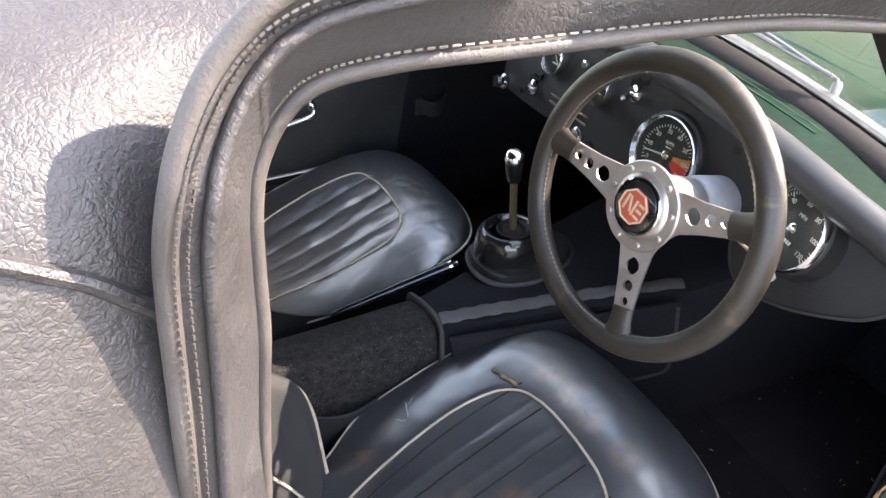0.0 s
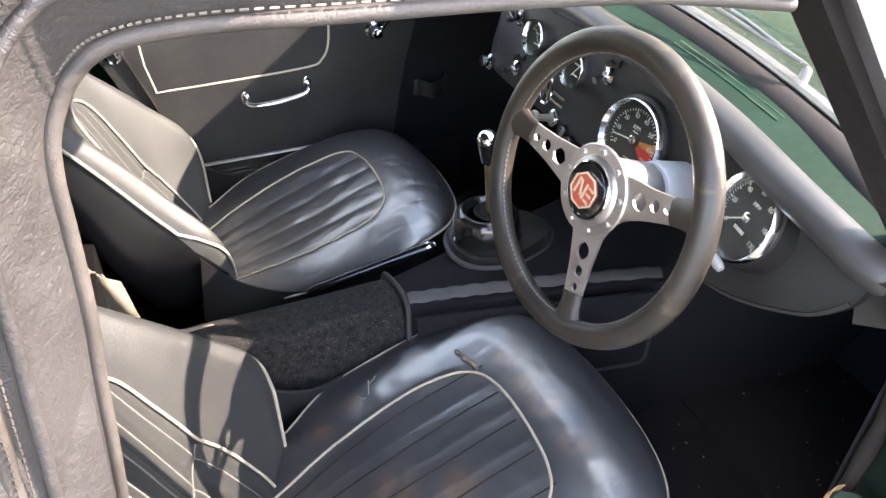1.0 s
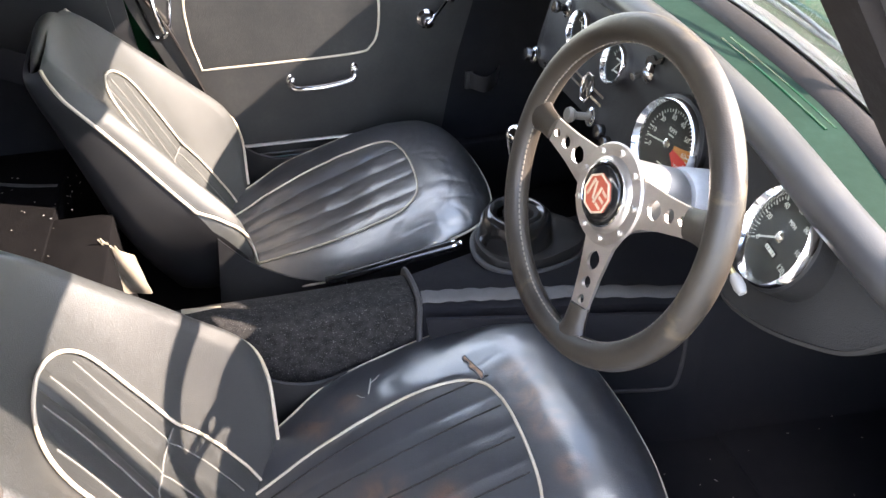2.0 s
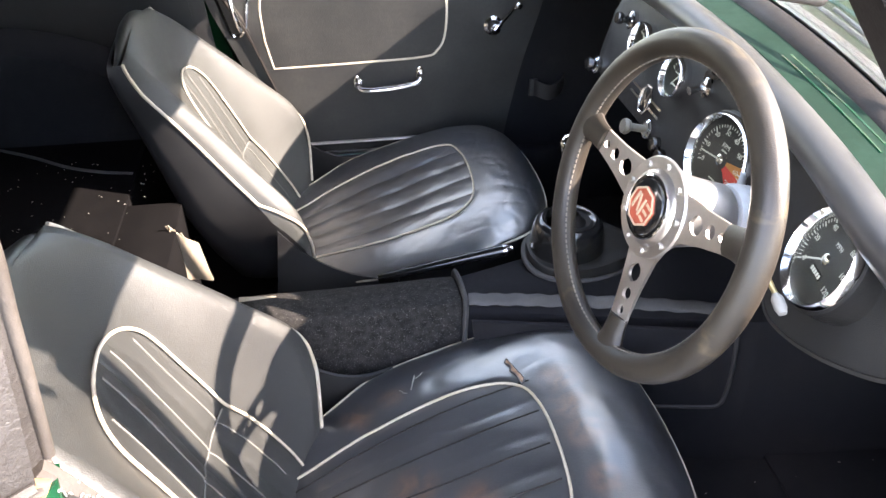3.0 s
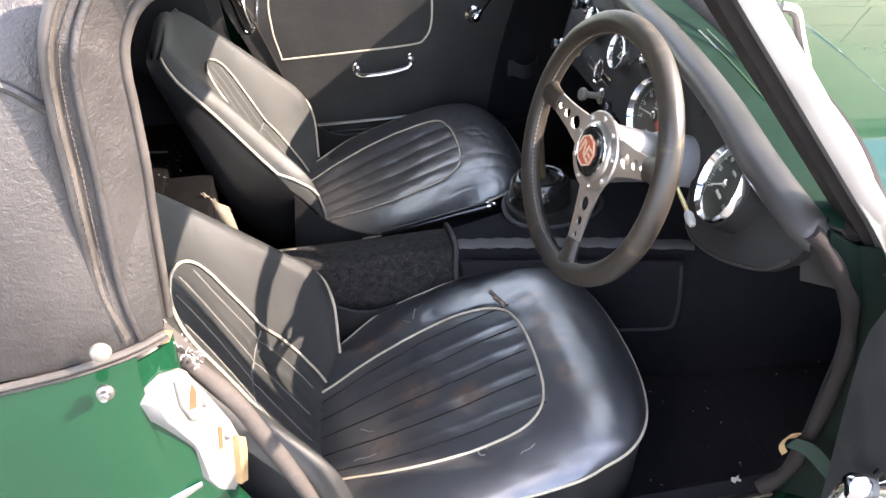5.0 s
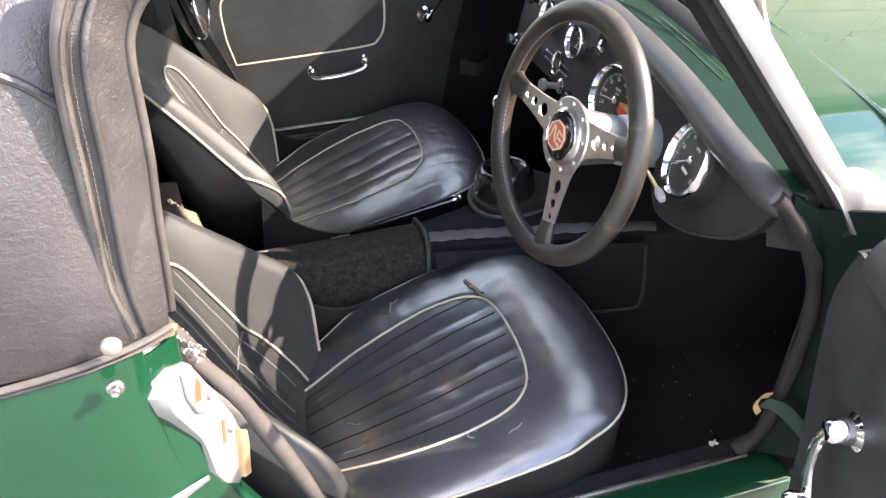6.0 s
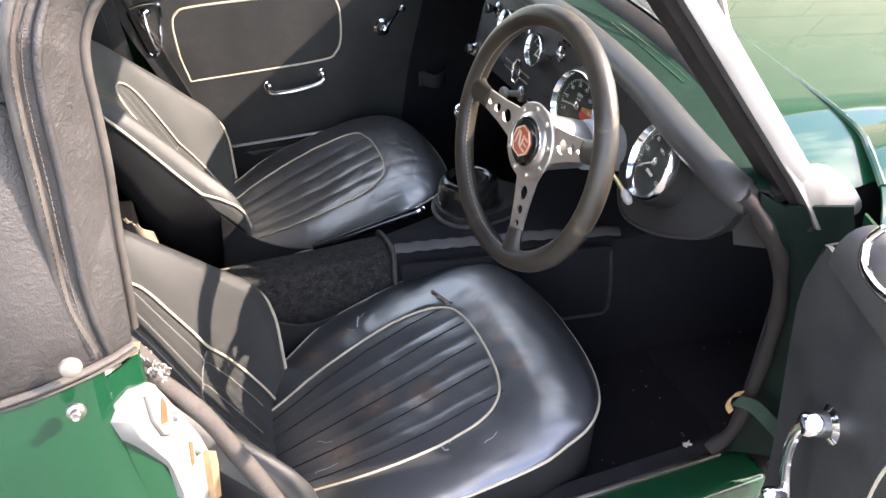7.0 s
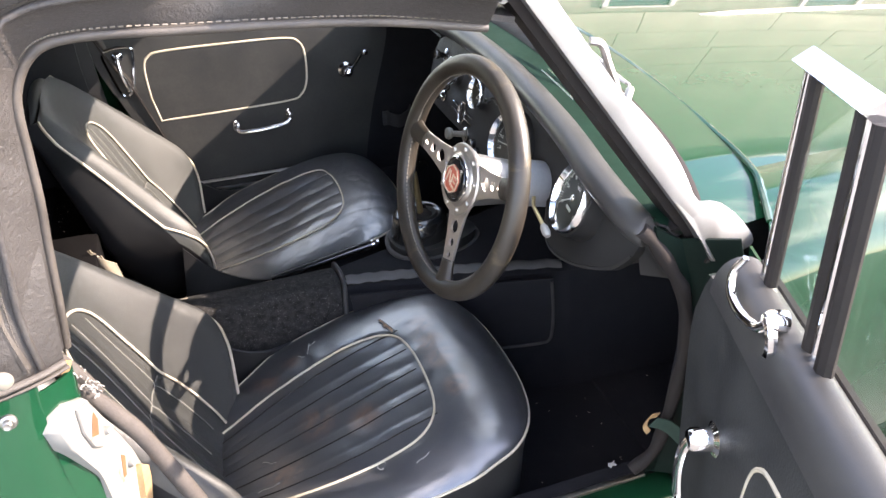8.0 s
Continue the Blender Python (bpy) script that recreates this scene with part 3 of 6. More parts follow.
for line in ([(0.028, 0.754), (0.0285, 0.744), (0.021, 0.730), (0.014, 0.735), (0.022, 0.748)], [(0.036, 0.680), (0.0395, 0.674), (0.030, 0.655), (0.026, 0.656), (0.031, 0.668)]):
    top_ = 0.0092 if line[0][1] > 0.7 else 0.0048
    part("slot", prism(line, lambda p, q: on_jamb(p, q, 0.002), lambda p, q: on_jamb(p, q, top_)), RUST, strk, "rusty slot", smooth=0)
for a, b, h in ((0.032, 0.722, 0.010), (0.041, 0.660, 0.007)):
    part("pin", lathe([(0, 0), (0.0045, 0), (0.0048, h * 0.5), (0.0035, h), (0, h * 1.1)], 12, facing(on_jamb(a, b, 0.003), (0.85, -0.45, 0.2))), WHITE_METAL, strk)
part("folded_tab", prism([(0.046, 0.652), (0.054, 0.640), (0.050, 0.626), (0.034, 0.594), (0.025, 0.600), (0.038, 0.632)], lambda a, b: on_jamb(a, b, 0.003), lambda a, b: on_jamb(a, b, 0.0105), 0.001), TAN_METAL, strk, "tan rust-stained edge")
# frayed padding at the top of the seal, and the tan tab at the hood's corner
fray = thing("frayed_padding", "frayed white padding and tan felt at the hood's corner", "padding", at=(-0.47, -0.595, 0.80))
rf = random.Random(8)
tufts = []
for k in range(80):
    t = rf.random()
    c = Vector((-0.497 + 0.024 * t, -0.606 + 0.020 * rf.random(), 0.796 - 0.052 * t))
    d = Vector((rf.uniform(-1, 1), rf.uniform(-1, 0.4), rf.uniform(-0.2, 1))).normalized() * rf.uniform(0.002, 0.006)
    tufts.append(tube(smooth_line([c, c + d * 0.6 + Vector((0, 0, 0.002)), c + d], 3), rf.uniform(0.0004, 0.0010), 5))
part("tufts", join(*tufts), DUST, fray, "frayed white fibres")
part("felt", prism([(0, 0), (0.022, 0.004), (0.026, 0.012), (0.006, 0.016), (-0.003, 0.010)], lambda a, b: Vector((-0.508 + a, -0.620 + 0.4 * b, 0.793 + b)), lambda a, b: Vector((-0.508 + a, -0.626 + 0.4 * b, 0.795 + b)), 0.001), TAN_METAL, fray, "tan felt tab")
part("backing", tube(smooth_line([(-0.500, -0.600, 0.798), (-0.486, -0.594, 0.768), (-0.474, -0.588, 0.738)], 6), 0.009, 8, taper=lambda t: 1 - 0.5 * t), DRAUGHT, fray)


def stud(at, n, name, label):
    t = thing(name, label, "fastener", at=at)
    part("base", lathe([(0, 0), (0.0070, 0), (0.0078, 0.002), (0.0070, 0.004), (0.0042, 0.005), (0.0036, 0.009), (0.0044, 0.0105), (0.0032, 0.012), (0, 0.0112)], 20, facing(at, n)), STUD_METAL, t)


stud((-0.536, -0.6655, 0.790), (0.1, -1, 0.25), "hood_stud", "small chrome hood stud on the green wing")


# ---- doors ----
HINGE = Vector((0.26, -0.63, 0))
TH = radians(70)
DU, DN = Vector((-math.cos(TH), -math.sin(TH), 0)), Vector((-math.sin(TH), math.cos(TH), 0))


def near_door(r, c, z):
    return HINGE + DU * r + DN * c + Vector((0, 0, z))


def far_door(r, c, z):
    return Vector((0.25 - r, 0.635 - c, z))


def door(f, label, near):
    back = lambda z: spline([0.36, 0.45, 0.613, 0.70, 0.80], [0.62, 0.67, 0.730, 0.765, 0.785], z)
    front = lambda z: spline([0.36, 0.45, 0.543, 0.60, 0.674, 0.74, 0.80], [0.160, 0.145, 0.127, 0.112, 0.092, 0.080, 0.090], z)

    def face(c):
        def g(u, v):
            z = 0.37 + 0.425 * v
            return f(front(z) + (back(z) - front(z)) * u, c + (0.012 * (v - 0.85) * -4 if v > 0.85 else 0), z)
        return g
    d = part("door", thick(grid(face(0.05), 24, 16), 0.006), DOOR_VINYL, car, label)
    part("outer_skin", thick(grid(lambda u, v: f(0.035 + (back(0.37 + 0.43 * v) - 0.025) * u, -0.045 + 0.03 * v * v, 0.36 + 0.44 * v), 20, 16), 0.003), GREEN, d, "green door skin")
    # both door ends use the shade-darkened green
    part("front_end", thick(grid(lambda u, v: f(front(0.37 + 0.43 * v) - 0.006 * math.sin(u * 3.14), -0.045 + 0.03 * v * v + (0.095 - 0.03 * v * v) * u, 0.365 + 0.43 * v), 6, 12), 0.003), GREEN_SHADED, d)
    part("rear_end", thick(grid(lambda u, v: f(back(0.37 + 0.43 * v) + 0.006 * math.sin(u * 3.14), -0.045 + 0.03 * v * v + (0.095 - 0.03 * v * v) * u, 0.365 + 0.43 * v), 6, 12), 0.003), GREEN_SHADED, d)
    # padded top rail
    def rail(u, v):
        r = 0.112 + (0.79 - 0.112) * u
        a = v * 3.1416
        return f(r, 0.026 + 0.030 * math.cos(a), 0.790 + 0.046 * max(0.0, math.sin(a)) ** 0.8)
    part("top_rail", thick(grid(rail, 30, 12), 0.004), DASH_PAD, d, "black padded door top rail")
    part("window_slot", tube([f(0.112 + 0.68 * k / 20, 0.004, 0.826) for k in range(21)], 0.006, 6), RUBBER, d, "black rubber window seal")
    # map pocket panel with cream piping
    pocket = [(0.655, 0.570), (0.667, 0.63), (0.668, 0.70), (0.655, 0.728), (0.62, 0.737), (0.48, 0.739), (0.345, 0.737), (0.306, 0.725), (0.293, 0.690), (0.296, 0.625), (0.312, 0.592), (0.345, 0.579), (0.50, 0.573)]
    line = smooth_line([(a, b, 0) for a, b in pocket[1:]] + [(0.655, 0.570, 0)], 6)
    part("pocket_panel", prism([(p.x, p.y) for p in line], lambda a, b: f(a, 0.045, b), lambda a, b: f(a, 0.0535, b), 0.001), POCKET, d, "black carpeted pocket panel")
    part("pocket_piping", tube([f(p.x, 0.054, p.y) for p in line] + [f(0.667, 0.054, 0.63)], 0.0032, 8), PIPING, d, "cream piping round the pocket panel")
    # pull handle
    part("pull_handle", tube(smooth_line([f(0.350, 0.055, 0.543), f(0.352, 0.072, 0.540), f(0.362, 0.082, 0.533), f(0.415, 0.086, 0.526), f(0.468, 0.082, 0.523), f(0.482, 0.072, 0.526), f(0.484, 0.055, 0.530)], 6), 0.0065, 10, flat=0.75), CHROME, d, "chrome pull handle")
    for r, z in ((0.350, 0.543), (0.484, 0.530)):
        part("handle_foot", prism([(0.009 * math.cos(k * 0.5236), 0.016 * math.sin(k * 0.5236)) for k in range(12)], lambda a, b: f(r + a, 0.049, z + b), lambda a, b: f(r + a, 0.058, z + b), 0.002), CHROME, d)
    # window winder
    wr_, wz_ = (0.206, 0.659) if near else (0.193, 0.640)
    part("winder", lathe([(0, 0), (0.019, 0), (0.020, 0.006), (0.014, 0.010), (0.013, 0.030), (0.010, 0.034), (0, 0.035)], 20, facing(f(wr_, 0.050, wz_), f(0, 1, 0) - f(0, 0, 0))), CHROME, d, "chrome window winder")
    if near:
        arm = [f(0.206, 0.080, 0.659), f(0.204, 0.086, 0.640), f(0.210, 0.088, 0.606), f(0.224, 0.086, 0.572)]
    else:
        arm = [f(0.193, 0.082, 0.640), f(0.182, 0.086, 0.655), f(0.166, 0.088, 0.676), f(0.152, 0.086, 0.694)]
    part("crank_arm", tube(smooth_line(arm, 5), 0.0065, 8, flat=0.6), CHROME, d)
    part("crank_knob", lathe([(0, 0), (0.007, 0), (0.009, 0.006), (0.0085, 0.018), (0.005, 0.023), (0, 0.024)], 14, facing(arm[-1], f(0, 1, 0) - f(0, 0, 0))), CHROME, d)
    # latch with its dished plate
    esc = smooth_line([(0.752, 0.742, 0), (0.737, 0.752, 0), (0.708, 0.756, 0), (0.688, 0.752, 0), (0.686, 0.735, 0), (0.694, 0.690, 0), (0.703, 0.655, 0), (0.716, 0.642, 0), (0.730, 0.650, 0), (0.744, 0.700, 0)], 5, True)
    part("latch_plate", prism([(p.x, p.y) for p in esc], lambda a, b: f(a, 0.047, b), lambda a, b: f(a, 0.0535, b), 0.001), BLACK_GLOSS, d, "black dished latch plate")
    part("latch_rim", tube([f(p.x, 0.055, p.y) for p in esc], 0.0036, 8, closed=True), CHROME, d)
    part("latch_lever", tube(smooth_line([f(0.720, 0.056, 0.735), f(0.722, 0.068, 0.728), f(0.718, 0.075, 0.700), f(0.712, 0.074, 0.672), f(0.710, 0.070, 0.660)], 5), 0.0058, 10, taper=lambda t: 0.8 + 0.5 * t * t), CHROME, d)
    part("latch_boss", lathe([(0, 0), (0.012, 0), (0.012, 0.006), (0.006, 0.010), (0, 0.010)], 16, facing(f(0.720, 0.052, 0.735), f(0, 1, 0) - f(0, 0, 0))), CHROME, d)
    # bottom garnish strip
    part("kick_strip", tube([f(0.20 + 0.42 * k / 10, 0.058, 0.392) for k in range(11)], 0.006, 8, flat=0.5), ALLOY, d)
    return d


driver_door = door(near_door, "open driver's door with black trim and green skin", True)
passenger_door = door(far_door, "closed passenger door with black trim and cream-piped pocket", False)

# quarterlight on the driver's door
ql = thing("quarterlight", "chrome-framed quarterlight swung on the open door", "car window", at=near_door(0.2, 0.02, 0.82))
q1, q2, q3, q4 = near_door(0.150, 0.018, 0.835), near_door(0.136, 0.020, 1.050), near_door(0.250, 0.020, 1.052), near_door(0.281, 0.020, 0.814)
part("front_bar", tube([q1.lerp(q2, k / 10) for k in range(11)], 0.0055, 10), CHROME, ql, "chrome front bar")
part("top_bar", tube([q2 + (q3 - q2) * (-0.06 + 1.16 * k / 8) + Vector((0, 0, 0.006)) for k in range(9)], 0.0165, 4, flat=0.75, up=(0, 0, 1)), CHROME, ql, "broad chrome top bar", smooth=20)
part("rear_bar", tube([q4.lerp(q3, k / 10) for k in range(11)], 0.0045, 8), CHROME, ql)
part("rear_channel", tube([q4.lerp(q3, k / 10) + DU * 0.016 for k in range(11)], 0.0085, 8), RUBBER, ql, "black rubber window channel")
part("bottom_bar", tube(smooth_line([q1, q1.lerp(q4, 0.35) - Vector((0, 0, 0.004)), q4], 6), 0.0060, 8), IVORY, ql, "cream bottom bar")
part("front_seal", tube([q1.lerp(q2, k / 10) + DU * 0.014 for k in range(11)], 0.007, 8), RUBBER, ql)
part("inner_seal", tube([q4.lerp(q3, k / 10) - DU * 0.014 for k in range(11)], 0.007, 8), RUBBER, ql)
pane = part("pane", prism([(0, 0), (1, 0), (1, 1), (0, 1)], lambda a, b: (q1.lerp(q4, a)).lerp(q2.lerp(q3, a), b) + DN * 0.0015, lambda a, b: (q1.lerp(q4, a)).lerp(q2.lerp(q3, a), b) - DN * 0.0015), GLASS, ql, "clear glass pane", smooth=0)
pane.visible_shadow = False
c0 = near_door(0.200, 0.045, 0.842)
lever = smooth_line([near_door(0.165, 0.050, 0.868), near_door(0.160, 0.056, 0.850), near_door(0.172, 0.060, 0.832), near_door(0.200, 0.058, 0.826), near_door(0.226, 0.052, 0.830), near_door(0.238, 0.048, 0.842)], 6)
part("catch_lever", tube(lever, 0.0055, 10, taper=lambda t: 0.7 + 0.5 * t), CHROME, ql, "chrome catch lever")
part("catch_pivot", lathe([(0, 0), (0.011, 0), (0.011, 0.016), (0.008, 0.020), (0, 0.020)], 16, facing(near_door(0.232, 0.030, 0.842), DN)), CHROME, ql)
part("catch_hook", tube(smooth_line([near_door(0.240, 0.050, 0.848), near_door(0.252, 0.052, 0.846), near_door(0.256, 0.050, 0.830), near_door(0.248, 0.046, 0.812), near_door(0.240, 0.040, 0.806)], 5), 0.006, 8), CHROME, ql)
# door glass
gl = part("door_glass", prism([(0.292, 0.80), (0.775, 0.80), (0.74, 0.99), (0.66, 1.05), (0.265, 1.045)], lambda a, b: near_door(a, 0.010, b), lambda a, b: near_door(a, 0.006, b)), GLASS, driver_door, "raised clear door glass", smooth=0)
gl.visible_shadow = False
gl = part("door_glass", prism([(0.112, 0.80), (0.775, 0.80), (0.70, 1.09), (0.30, 1.10)], lambda a, b: far_door(a, 0.022 + 0.1 * (b - 0.8), b), lambda a, b: far_door(a, 0.018 + 0.1 * (b - 0.8), b)), GLASS, passenger_door, "raised clear door glass", smooth=0)
gl.visible_shadow = False

# ---- windscreen ----
ws = thing("windscreen", "raked windscreen in a polished alloy frame with black rubber", "windscreen", at=(0.26, 0, 0.86))


def post(sgn):
    base, top = Vector((0.228, sgn * 0.612, 0.772)), Vector((-0.030, sgn * 0.575, 1.098))
    return base, top


for sgn in (-1, 1):
    base, top = post(sgn)
    d = (top - base).normalized()
    side = Vector((0, sgn, 0))
    fwd = d.cross(side).normalized()
    if fwd.x < 0:
        fwd = -fwd
    def bar(w0, w1, h0, h1, n=16, k0=0):
        rings = []
        for k in range(k0, n + 1):
            p = base.lerp(top, k / n)
            rings.append([p + side * a + fwd * b for a, b in ((w0, h0), (w1, h0), (w1 + 0.002, (h0 + h1) / 2), (w1, h1), (w0, h1))])
        return loft(rings)
    part("post_rubber", bar(-0.046, -0.006, 0.0, 0.018), RUBBER, ws, "black rubber-faced inner post", smooth=25)
    part("post_alloy", bar(-0.0055, 0.012, 0.010, 0.034, k0=2), ALLOY_FRAME, ws, "polished alloy windscreen post", smooth=25)
    # foot that spreads forward on to the wing
    foot = smooth_line([(0.140, 0.905, 0), (0.176, 0.860, 0), (0.192, 0.845, 0), (0.212, 0.834, 0), (0.232, 0.828, 0), (0.256, 0.825, 0)], 6) + smooth_line([(0.268, 0.820, 0), (0.286, 0.802, 0), (0.303, 0.778, 0), (0.299, 0.768, 0)], 4) + smooth_line([(0.27, 0.762, 0), (0.246, 0.758, 0), (0.238, 0.766, 0), (0.221, 0.795, 0), (0.168, 0.868, 0)], 4)
    part("foot", prism([(p.x, p.y) for p in foot], lambda p, q: Vector((p, sgn * (0.600 - 0.10 * (q - 0.77)), q)), lambda p, q: Vector((p, sgn * (0.629 - 0.16 * (q - 0.77)), q)), 0.0018), ALLOY_FRAME, ws, "alloy post foot on the wing", smooth=50)
    part("foot_gasket", tube([Vector((x, sgn * 0.622, z)) for x, z in ((0.238, 0.758), (0.268, 0.757), (0.302, 0.768))], 0.005, 8), RUBBER, ws)
LOW = [(0.230, -0.600, 0.800), (0.254, -0.50, 0.836), (0.275, -0.37, 0.853), (0.286, -0.19, 0.870), (0.291, 0, 0.876), (0.286, 0.19, 0.870), (0.275, 0.37, 0.853), (0.254, 0.50, 0.836), (0.230, 0.600, 0.800)]
low_line = smooth_line(LOW, 8)
part("lower_frame", tube([p + Vector((0.004, 0, 0.002)) for p in low_line], 0.008, 8, flat=0.8), ALLOY, ws, "dull alloy lower frame")
part("lower_rubber", tube([p + Vector((0.014, 0, -0.008)) for p in low_line], 0.012, 8, flat=0.7), RUBBER, ws)
part("inner_rubber", tube([p + Vector((-0.022, 0, -0.008)) for p in low_line], 0.018, 12, flat=0.45, up=(-0.25, 0, 0.97)), RUBBER, ws, "broad black rubber under the screen")
top_line = smooth_line([(-0.025, -0.570, 1.098), (-0.008, -0.40, 1.115), (0.002, 0, 1.125), (-0.008, 0.40, 1.115), (-0.025, 0.570, 1.098)], 16)
part("header", tube(top_line, 0.015, 8), ALLOY_FRAME, ws)
gbm = grid(lambda u, v: low_line[round(u * 64)].lerp(top_line[round(u * 64)], v), 64, 6)
scr = part("screen_glass", thick(gbm, 0.003), GLASS, ws, "clear windscreen glass")
scr.visible_shadow = False
# wiper at rest on the outer side of the screen, and small brackets
wiper = thing("wiper", "silver wiper arm and blade resting on the windscreen", "wiper", at=(0.31, -0.375, 0.86))
part("spindle", lathe([(0, -0.02), (0.0062, -0.02), (0.0062, 0.008), (0.004, 0.012), (0, 0.013)], 16, facing((0.290, -0.335, 0.866), (0.2, 0, 1))), ALLOY_FRAME, wiper)
part("arm", tube(smooth_line([(0.290, -0.335, 0.880), (0.284, -0.30, 0.888), (0.278, -0.24, 0.902), (0.270, -0.18, 0.914)], 6), 0.0026, 8), ALLOY_FRAME, wiper)
part("blade", tube([Vector((0.284, -0.33, 0.884)).lerp(Vector((0.268, -0.04, 0.918)), k / 8) for k in range(9)], 0.003, 6), ALLOY_FRAME, wiper)
catch = thing("hood_catch", "small alloy hood catch on the windscreen post", "fastener", at=(0.07, -0.60, 1.0))
part("body", tube(smooth_line([(0.080, -0.562, 1.034), (0.092, -0.566, 1.030), (0.102, -0.567, 1.008), (0.114, -0.567, 0.984), (0.120, -0.565, 0.972)], 5), 0.0075, 8, flat=0.6), ALLOY_FRAME, catch)

# wheels and the panels that close the body
for x in (-1.02, 1.02):
    for sgn in (-1, 1):
        wmx = facing((x, sgn * 0.60, 0.285), (0, sgn, 0))
        tyre = part("wheel", lathe([(0.16, -0.07), (0.25, -0.075), (0.28, -0.055), (0.287, 0), (0.28, 0.055), (0.25, 0.075), (0.17, 0.07)], 40, wmx), RUBBER, car, "black road wheel")
        part("rim", lathe([(0, 0.03), (0.05, 0.035), (0.07, 0.02), (0.15, 0.03), (0.175, 0.065), (0.18, 0.03)], 32, wmx), ALLOY, tyre)
part("nose_panel", thick(grid(lambda u, v: Vector((1.60 + 0.10 * math.sin(3.14 * v), (u * 2 - 1) * 0.66, 0.30 + 0.52 * v)), 12, 10), 0.004), GREEN, car)
part("tail_panel", thick(grid(lambda u, v: Vector((-1.68 - 0.06 * math.sin(3.14 * v), (u * 2 - 1) * 0.63, 0.30 + 0.43 * v)), 12, 10), 0.004), GREEN, car)
part("underside", box(-1.66, 1.60, -0.60, 0.60, 0.15, 0.163, 0), RUBBER, car)

# ---- dashboard ----
dash = thing("dashboard", "black painted dashboard with round chrome-rimmed dials and padded top", "dashboard", at=(0.18, -0.2, 0.70))
DT = 0.22                                # lean of the face: metres forward per metre up


def on_dash(y, z, out=0.0):
    """A point on the dash face; out: towards the driver."""
    return Vector((0.166 + DT * (z - 0.76) - out, y, z + out * DT))


DASH_N = Vector((-1, 0, DT)).normalized()
face_line = smooth_line([(0.205, 0.700, 0), (0.210, 0.76, 0), (0.195, 0.815, 0), (0.10, 0.832, 0), (-0.05, 0.834, 0), (-0.25, 0.828, 0), (-0.42, 0.815, 0), (-0.53, 0.800, 0), (-0.575, 0.785, 0),
                         (-0.578, 0.755, 0), (-0.555, 0.722, 0), (-0.530, 0.703, 0), (-0.478, 0.677, 0), (-0.430, 0.662, 0), (-0.392, 0.660, 0), (-0.366, 0.680, 0), (-0.350, 0.722, 0), (-0.330, 0.742, 0), (-0.290, 0.738, 0), (-0.272, 0.705, 0), (-0.235, 0.684, 0), (-0.19, 0.684, 0), (-0.12, 0.690, 0), (0.02, 0.690, 0), (0.15, 0.690, 0)], 6, True)
part("face", prism([(p.x, p.y) for p in face_line], lambda a, b: on_dash(a, b, -0.012), lambda a, b: on_dash(a, b, 0.0), 0.004), DASH_BLACK, dash, "black crackle-finish dash panel")
# cowl under the speedometer, rolling forward
cowl = [(-0.575, 0.748), (-0.555, 0.722), (-0.530, 0.703), (-0.478, 0.677), (-0.430, 0.662), (-0.392, 0.660), (-0.366, 0.680), (-0.350, 0.722)]
cowl_line = smooth_line([(a, b, 0) for a, b in cowl], 6)


def cowl_f(u, v):
    p = cowl_line[min(len(cowl_line) - 1, round(u * (len(cowl_line) - 1)))]
    q = on_dash(p.x, p.y, 0.001)
    return q + Vector((0.16 * v, 0.0, -0.018 * math.sin(v * 1.57) + 0.012 * math.sin(v * 3.14)))


part("cowl", thick(grid(cowl_f, len(cowl_line) - 1, 12), 0.004), COWL_BLACK, dash, "rounded black cowl below the speedometer")
# padded roll
roll = smooth_line([(0.172, -0.598, 0.797), (0.164, -0.575, 0.798), (0.164, -0.48, 0.815), (0.180, -0.34, 0.831), (0.192, -0.16, 0.843), (0.196, 0.0, 0.846), (0.192, 0.16, 0.843), (0.180, 0.34, 0.831), (0.164, 0.48, 0.815), (0.146, 0.575, 0.798)], 10)
part("padded_top", tube(roll, 0.0255, 14, flat=0.78, up=(0.35, 0, 0.94), taper=lambda t: min(1.0, 0.42 + t * 12)), DASH_PAD, dash, "grey-black padded dash roll")
end_quad = [Vector(p) for p in ((0.172, -0.562, 0.798), (0.158, -0.599, 0.800), (0.212, -0.602, 0.726), (0.188, -0.568, 0.715))]
part("end_trim", thick(grid(lambda u, v: end_quad[0].lerp(end_quad[1], u).lerp(end_quad[3].lerp(end_quad[2], u), v) + Vector((0, 0, 0.004 * math.sin(3.14 * v) * math.sin(3.14 * u))), 8, 8), 0.004), COWL_BLACK, dash, "black trim at the dash end")
part("roll_back", thick(grid(lambda u, v: roll[round(u * (len(roll) - 1))] + Vector((0.02 + 0.03 * v, 0, 0.006 - 0.03 * v)), len(roll) - 1, 3), 0.003), DASH_BLACK, dash)
# passenger shelf side
part("passenger_face", thick(grid(lambda u, v: Vector((0.185 + 0.13 * v, 0.21 + 0.37 * u, 0.815 - 0.11 * v)), 10, 6), 0.004), DASH_BLACK, dash, "black passenger-side parcel shelf lip")
part("passenger_shelf", box(0.31, 0.62, 0.205, 0.585, 0.69, 0.705, 0.004), CARPET, dash)


